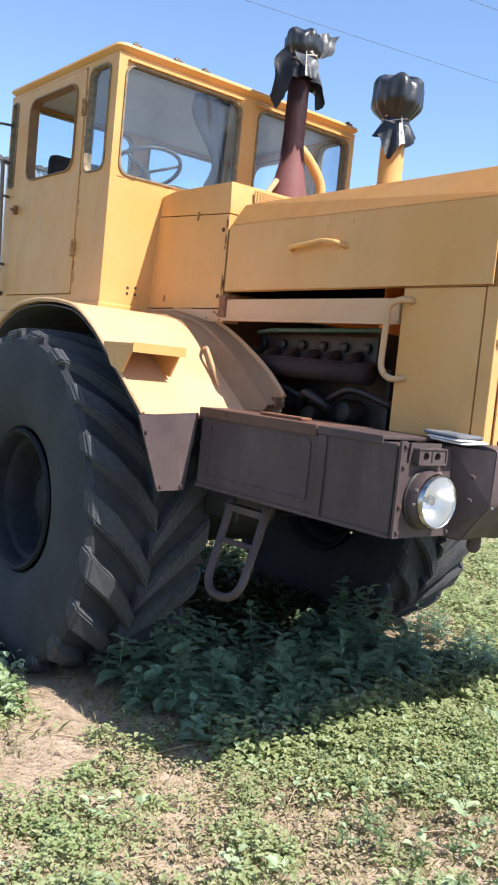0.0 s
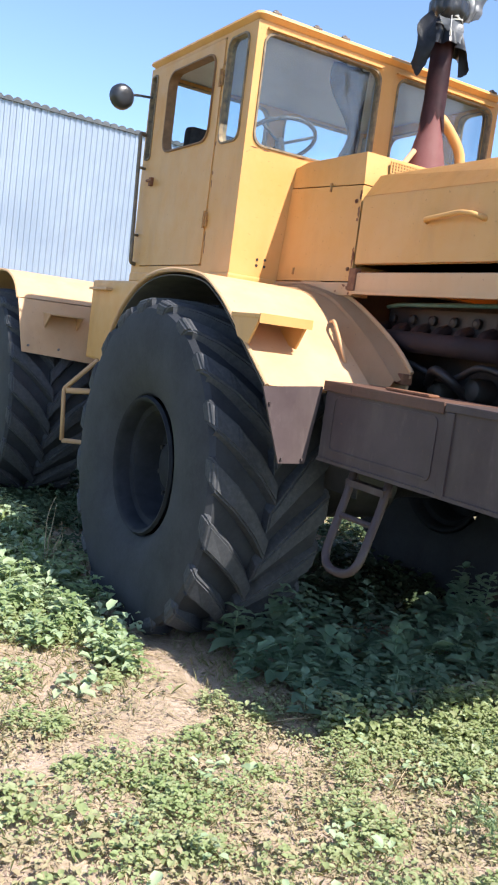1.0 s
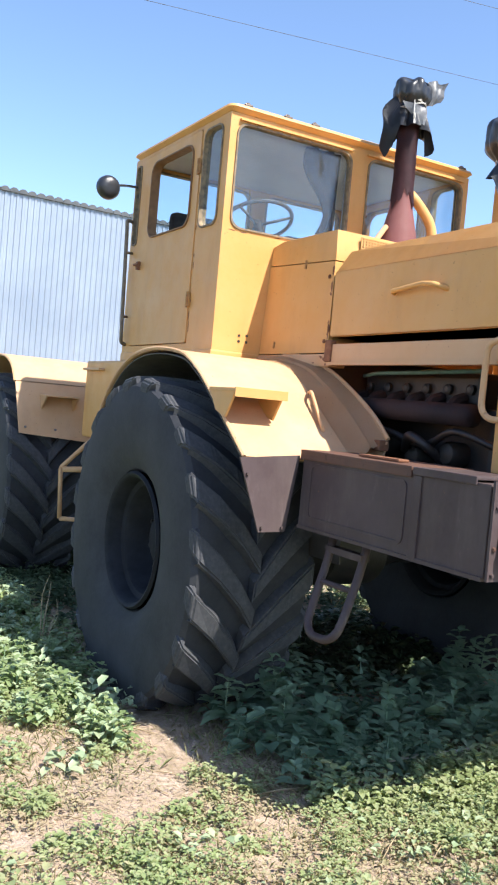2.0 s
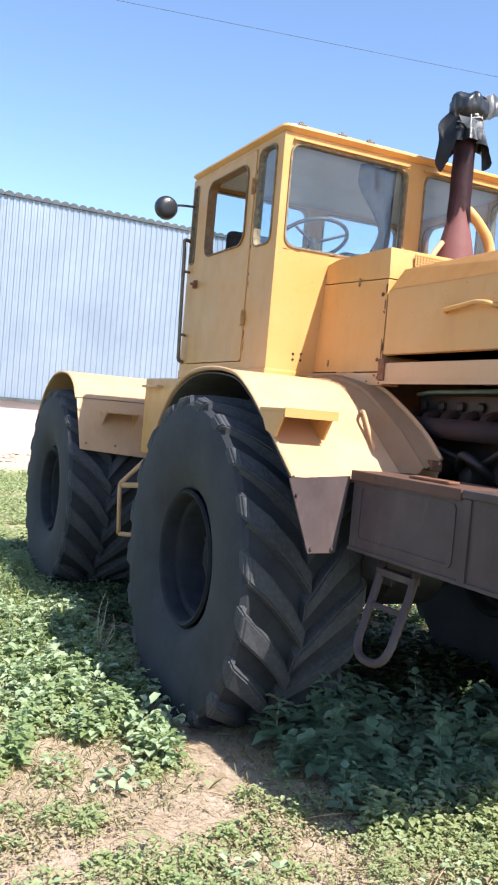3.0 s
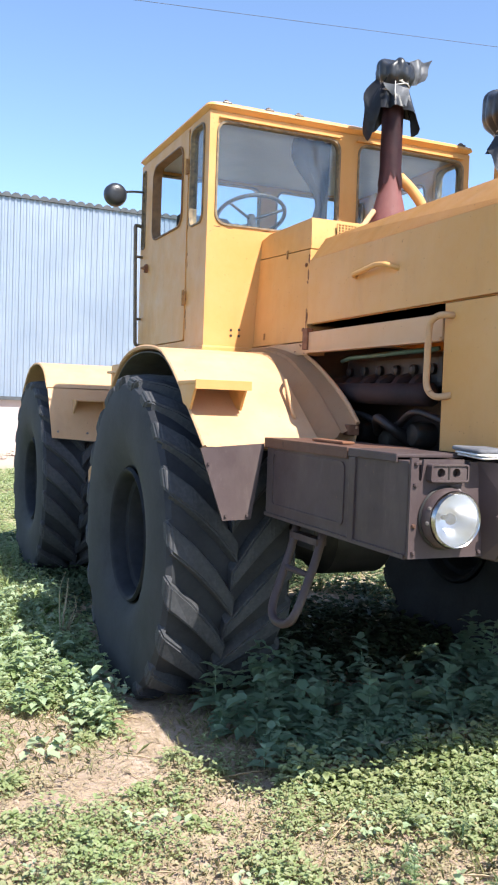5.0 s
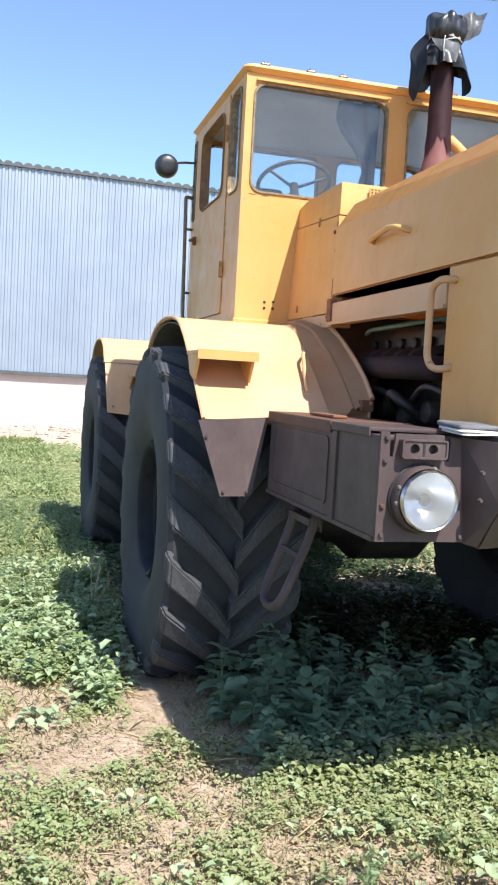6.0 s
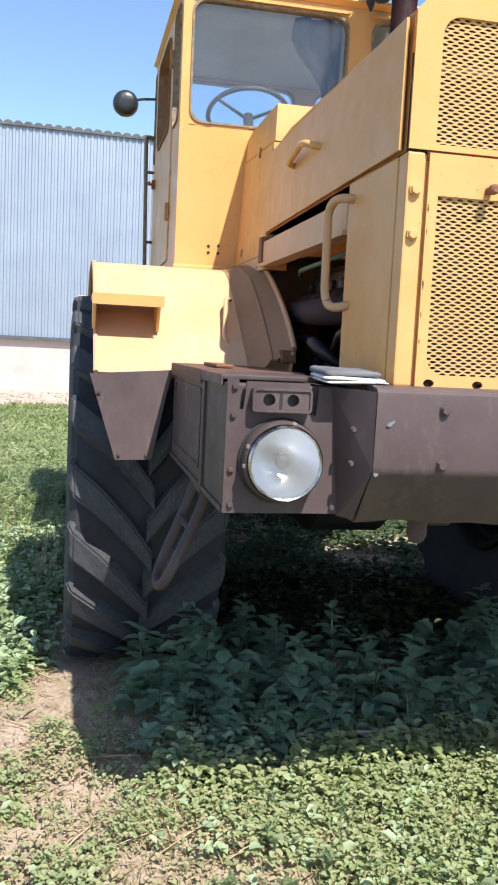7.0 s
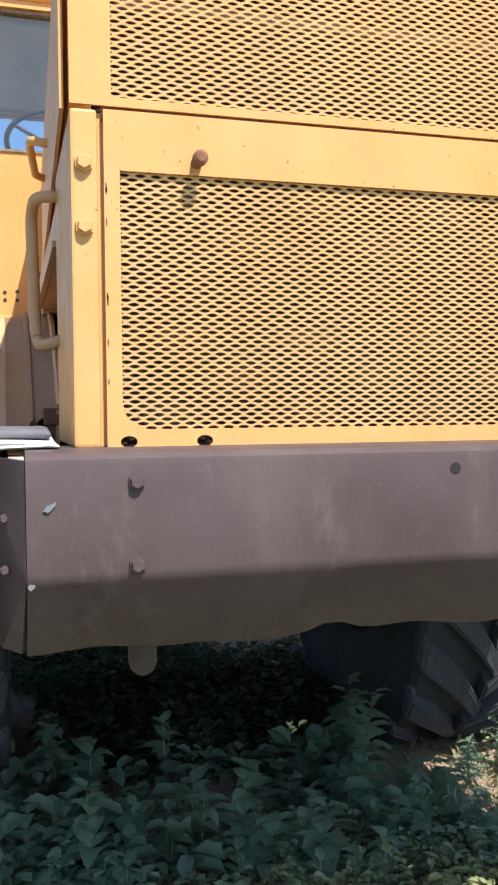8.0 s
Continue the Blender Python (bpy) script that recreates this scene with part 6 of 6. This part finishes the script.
def grass(name, x, y, height, width, material, label):
    n = len(x)
    z = ground_height(x, y)
    return leaf_mesh(name, np.stack([x, y, z], -1), rng.uniform(0, 6.283, n), rng.uniform(0.5, 1.45, n), height * rng.uniform(0.5, 1.4, n), width * rng.uniform(0.7, 1.3, n), material, label, "grass", 0.02, 0.2)


x, y = scatter(60000, -3.4, 3.2, -1.3, 3.4, lambda x, y: step01(near_track(x, y), 0.03, 0.25) * (0.35 + 0.6 * patchy(x, y, 2.2, 9.0)) * (1 - 0.3 * (1 - step01(x, -1.3, -0.9)) * (1 - step01(y, 1.0, 1.5))) * (1 - 0.7 * step01(x, -1.2, -1.0) * step01(y, 0.62, 0.7)))
grass("short_grass", x, y, 0.048, 0.0045, GRASS, "short wispy green and yellow grass")
x, y = scatter(42000, -9.0, -1.5, 3.0, 19.0, lambda x, y: 0.35 + 0.6 * patchy(x, y, 0.7, 5.0))
grass("field_grass", x, y, 0.12, 0.022, FIELD_GREEN, "green grass over the field")
x, y = scatter(16000, 0.8, 10.0, 0.8, 14.0, lambda x, y: 0.3 + 0.6 * patchy(x, y, 0.7, 5.0))
grass("field_grass", x, y, 0.10, 0.016, GRASS, "dry and green grass beside the tractor")


def outside(x, y):
    """Grows from 0 by the tractor's front to 1 in the yard around."""
    edge = np.maximum.reduce([np.abs(x + 0.1) - 2.7, -0.75 - y, 0 * x])
    return step01(edge + 0.5 * (patchy(x, y, 1.7, 3.0) - 0.5), 0.05, 0.75)


x, y = scatter(15000, -9.0, 9.0, -7.0, 3.8, lambda x, y: outside(x, y) * (0.15 + 0.6 * step01(patchy(x, y, 0.9, 6.0), 0.3, 0.65)))
clumps("yard_weeds", x, y, 14, 0.13, 0.10, 0.036, LEAF_LOW, "low green weeds scattered over the yard", "weeds")
x, y = scatter(40000, -9.0, 9.0, -7.0, 3.8, lambda x, y: outside(x, y) * (0.3 + 0.5 * patchy(x, y, 1.1, 2.0)))
grass("yard_grass", x, y, 0.07, 0.009, GRASS, "short dry and green grass over the yard")
# straw lying on the soil
x, y = scatter(100000, -3.4, 3.2, -1.3, 3.6, lambda x, y: 0.40 + 0.55 * patchy(x, y, 1.5, 6.0))
n = len(x)
leaf_mesh("straw", np.stack([x, y, ground_height(x, y) + rng.uniform(0.003, 0.02, n)], -1), rng.uniform(0, 6.283, n), rng.normal(0, 0.12, n), rng.uniform(0.02, 0.11, n), rng.uniform(0.002, 0.005, n), STRAW, "dry straw and chaff lying on the soil", "straw", 0.0, 0.0)


def lumps(name, x, y, r, label):
    n = len(x)
    base = np.array([(1, 0, 0), (-1, 0, 0), (0, 1, 0), (0, -1, 0), (0, 0, 1), (0, 0, -1)], float)
    v = base[None] * rng.uniform(0.6, 1.3, (n, 6, 3)) + rng.normal(0, 0.18, (n, 6, 3))
    v = v * (r[:, None, None] * np.array([1, 1, 0.7])) + np.stack([x, y, ground_height(x, y) + 0.2 * r], -1)[:, None]
    tri = np.array([(0, 2, 4), (2, 1, 4), (1, 3, 4), (3, 0, 4), (2, 0, 5), (1, 2, 5), (3, 1, 5), (0, 3, 5)])
    f = (np.arange(n)[:, None, None] * 6 + tri[None]).reshape(-1, 3)
    me = bpy.data.meshes.new(name)
    me.from_pydata(v.reshape(-1, 3).tolist(), [], f.tolist())
    me.materials.append(GROUND)
    tagged(new(name, me), label, "soil", "", "stuff")


def clods():
    """Crumbs and small clods of soil on the bare ground, and rubble by the shed."""
    x, y = scatter(9000, -3.3, 1.4, -1.2, 2.6, lambda x, y: 0.25 + 0.55 * (1 - step01(near_track(x, y), 0.1, 0.4)))
    lumps("soil_clods", x, y, 0.004 + 0.016 * rng.random(len(x)) ** 3, "small dry clods and crumbs of soil")
    x, y = scatter(2600, -9.0, 9.0, 19.5, 24.0, lambda x, y: step01(y, 19.5, 21.0) * patchy(x, y, 0.9, 5.0))
    lumps("soil_rubble", x, y, 0.02 + 0.12 * rng.random(len(x)) ** 3, "pinkish rubble and soil heaped before the shed")
    # twigs and broken stalks
    x, y = scatter(520, -3.2, 0.6, -1.2, 2.2, lambda x, y: 0.3 + 0.6 * (1 - step01(near_track(x, y), 0.1, 0.5)))
    n = len(x)
    leaf_mesh("twigs", np.stack([x, y, ground_height(x, y) + 0.012], -1), rng.uniform(0, 6.283, n), rng.normal(0.05, 0.08, n), rng.uniform(0.08, 0.30, n), rng.uniform(0.004, 0.009, n), STRAW, "broken dry stalks lying on the soil", "stalks", 0.03, 0.0)


clods()


def tall_weeds(name, x, y, high, leaf, label, gap=0.03, material=None, lobed=True):
    """Upright weeds: leaves in turns up each stem, and the stems."""
    base, az, el, ln = [], [], [], []
    sb, sa, se, sl = [], [], [], []
    for px, py in zip(x, y):
        h = high * rng.uniform(0.6, 1.2)
        lean_a, lean = rng.uniform(0, 6.283), rng.uniform(0, 0.3)
        a = rng.uniform(0, 6.283)
        z0 = float(ground_height(np.array(px), np.array(py)))
        sb.append((px, py, z0)), sa.append(lean_a), se.append(math.pi / 2 - lean), sl.append(h)
        z = 0.25 * h
        while z < h:
            k = z / h
            a += 2.4
            for q in range(3):
                base.append((px + math.cos(lean_a) * lean * z, py + math.sin(lean_a) * lean * z, z0 + z))
                az.append(a + q * 2.5 + rng.normal(0, 0.3))
                el.append(rng.uniform(0.0, 0.7))
                ln.append(leaf * (1.15 - 0.6 * k) * rng.uniform(0.7, 1.3))
            z += gap * rng.uniform(0.7, 1.3)
    ln = np.array(ln)
    ob = leaf_mesh(name, np.array(base), np.array(az), np.array(el), ln, ln * rng.uniform(0.55, 0.85, len(ln)), material or LEAF_BROAD, label, "weeds", 0.2, 0.3, not lobed, False, lobed)
    sl = np.array(sl)
    leaf_mesh(name + "_stems", np.array(sb), np.array(sa), np.array(se), sl, np.full(len(sl), 0.008), LEAF_BROAD, "thin green weed stems", "weeds", 0.0, 0.0)
    return ob


def weed_share(x, y):
    left = (1 - step01(x, -1.62, -1.5)) * step01(y, 1.5, 1.8) * (1 - step01(y, 3.6, 4.2)) * step01(patchy(x, y, 1.5, 1.0) + 0.25 * step01(x, -2.3, -1.8), 0.36, 0.55) * 0.7
    lawn = step01(x, -1.3, -1.0) * (1 - step01(y, 0.45, 0.65)) * 0.10
    back = (1 - step01(x, -1.55, -1.45)) * step01(y, 3.4, 3.8) * 0.35
    return np.maximum.reduce([left, lawn, back]) * step01(near_track(x, y), 0.12, 0.25)


# single tall plants in the shade under the front
spots = [(-0.63, 1.80, 2), (-1.10, 1.60, 3), (-0.54, 1.60, 2), (0.55, 1.75, 2), (-0.12, 1.25, 2), (-0.9, 1.50, 2), (0.62, 1.5, 3), (0.5, 1.15, 2), (0.0, 1.05, 2), (-1.0, 1.2, 2), (-0.48, 1.1, 1), (0.3, 1.0, 2), (-0.75, 1.3, 2), (-0.2, 1.7, 1)]
x, y = (np.array([p[k] for p in spots for _ in range(p[2])]) + rng.normal(0, 0.06, sum(p[2] for p in spots)) + 0.10 * k for k in (0, 1))
tall_weeds("tall_weeds", x, y, 0.36, 0.115, "tall broad-leaved weeds in the shade under the tractor", 0.045, None, False)
x, y = scatter(120, -1.25, 0.9, 0.88, 1.5, lambda x, y: 0.3 + 0.6 * step01(patchy(x, y, 2.0, 7.0), 0.4, 0.6))
tall_weeds("tall_weeds", x, y, 0.19, 0.085, "small broad-leaved weeds in the shade", 0.036, None, False)
x, y = scatter(700, -3.0, -1.5, 1.5, 4.2, weed_share)
tall_weeds("tall_weeds", x, y, 0.17, 0.068, "broad-leaved weeds along the tractor", 0.040, LEAF_SUN, False)
x, y = scatter(1500, -1.4, 2.6, -1.2, 0.65, weed_share)
tall_weeds("tall_weeds", x, y, 0.10, 0.055, "broad leaves among the low weeds", 0.025, LEAF_SUN)
x, y = scatter(1500, -3.0, -1.5, 3.4, 8.0, weed_share)
tall_weeds("tall_weeds", x, y, 0.18, 0.06, "broad-leaved weeds beside the rear wheel", 0.05, LEAF_SUN)

# a dry stalk by the front wheel, and a stick in the shade
bm = bmesh.new()
for k in range(6):
    a = rng.uniform(-0.5, 0.5, 2)
    o = Vector((-1.64 + 0.012 * k, 3.28 + 0.01 * k, 0))
    top = 0.50 - 0.06 * k
    tube(bm, smooth_path([o, o + Vector((0.04 * a[0], 0.04 * a[1], top * 0.4)), o + Vector((0.10 * a[0] + 0.02, 0.08 * a[1], top * 0.75)), o + Vector((0.05 * a[0] + 0.03, 0.12 * a[1], top))], 4), [0.005 - 0.00025 * i for i in range(13)], 5)
tagged(part("dry_stalk", bm, WOODDRY), "bare dry weed stalk beside the front wheel", "plant")
bm = bmesh.new()
tube(bm, smooth_path([(-0.62, 0.945, 0.062), (-0.40, 0.958, 0.058), (-0.18, 0.955, 0.052), (0.02, 0.965, 0.05)], 4), 0.0085, 6)
tagged(part("stick", bm, PALESTICK), "thin pale stick lying in the weeds", "stick")
# weeds before the far front wheel, at the end of the shade
x, y = scatter(150, 0.75, 1.45, 0.70, 1.40, lambda x, y: (0.45 + 0.5 * step01(patchy(x, y, 2.0, 9.0), 0.4, 0.6)) * (1 - step01(y - 0.25 * (x - 1.0), 1.15, 1.4)))
tall_weeds("tall_weeds", x, y, 0.17, 0.065, "small broad-leaved weeds before the far wheel", 0.03)
spots = [(1.06, 1.52, 3), (1.22, 1.62, 3), (1.40, 1.78, 3), (1.36, 1.55, 3), (0.95, 1.45, 2)]
x, y = (np.array([p[k] for p in spots for _ in range(p[2])]) + rng.normal(0, 0.05, sum(p[2] for p in spots)) for k in (0, 1))
tall_weeds("tall_weeds", x, y, 0.20, 0.075, "small weeds on the bare patch before the far wheel", 0.035)


# ---- trees far behind the shed's end ----
def tree(at, high, spread, seed):
    r = np.random.default_rng(seed)
    t = tagged(empty("tree", at), "small dense dark green tree behind the field", "tree", "trees by the field")
    o = Vector(at)
    bm = bmesh.new()
    tube(bm, smooth_path([o, o + Vector((0.05, 0, high * 0.25)), o + Vector((-0.05, 0.05, high * 0.55))], 4), [0.16 - 0.012 * i for i in range(9)], 7)
    for k in range(6):
        a = k * 1.05 + r.uniform(0, 0.5)
        s = o + Vector((0, 0, high * (0.2 + 0.05 * k)))
        tube(bm, [s, s + Vector((math.cos(a), math.sin(a), 0.9)) * spread * 0.35, s + Vector((math.cos(a), math.sin(a), 1.0)) * spread * 0.6], [0.07, 0.045, 0.02], 6)
    part("trunk", bm, WOODDRY, t)
    centres = [(r.normal(0, spread * 0.38), r.normal(0, spread * 0.38), high * r.uniform(0.35, 0.92)) for _ in range(26)]
    pts = np.concatenate([np.array(c) + r.normal(0, spread * 0.16, (170, 3)) for c in centres]) + np.array(at)
    n = len(pts)
    L = r.uniform(0.16, 0.34, n)
    crown = leaf_mesh("crown", pts, r.uniform(0, 6.283, n), r.uniform(-0.8, 0.8, n), L, L * 0.7, TREELEAF, "", "")
    crown.parent = t
    crown.matrix_parent_inverse = Matrix.Translation(t.location).inverted()
    del crown["kind"]
    return t


for k, (tx, ty, th, ts) in enumerate(((-9.6, 72, 4.2, 2.6), (-12.2, 75, 4.8, 2.9), (-15.4, 73, 4.3, 2.8), (-18.6, 77, 5.0, 3.0), (-22.5, 74, 4.5, 2.8), (-26.0, 78, 5.0, 3.0))):
    tree((tx, ty, 0), th, ts, 20 + k)
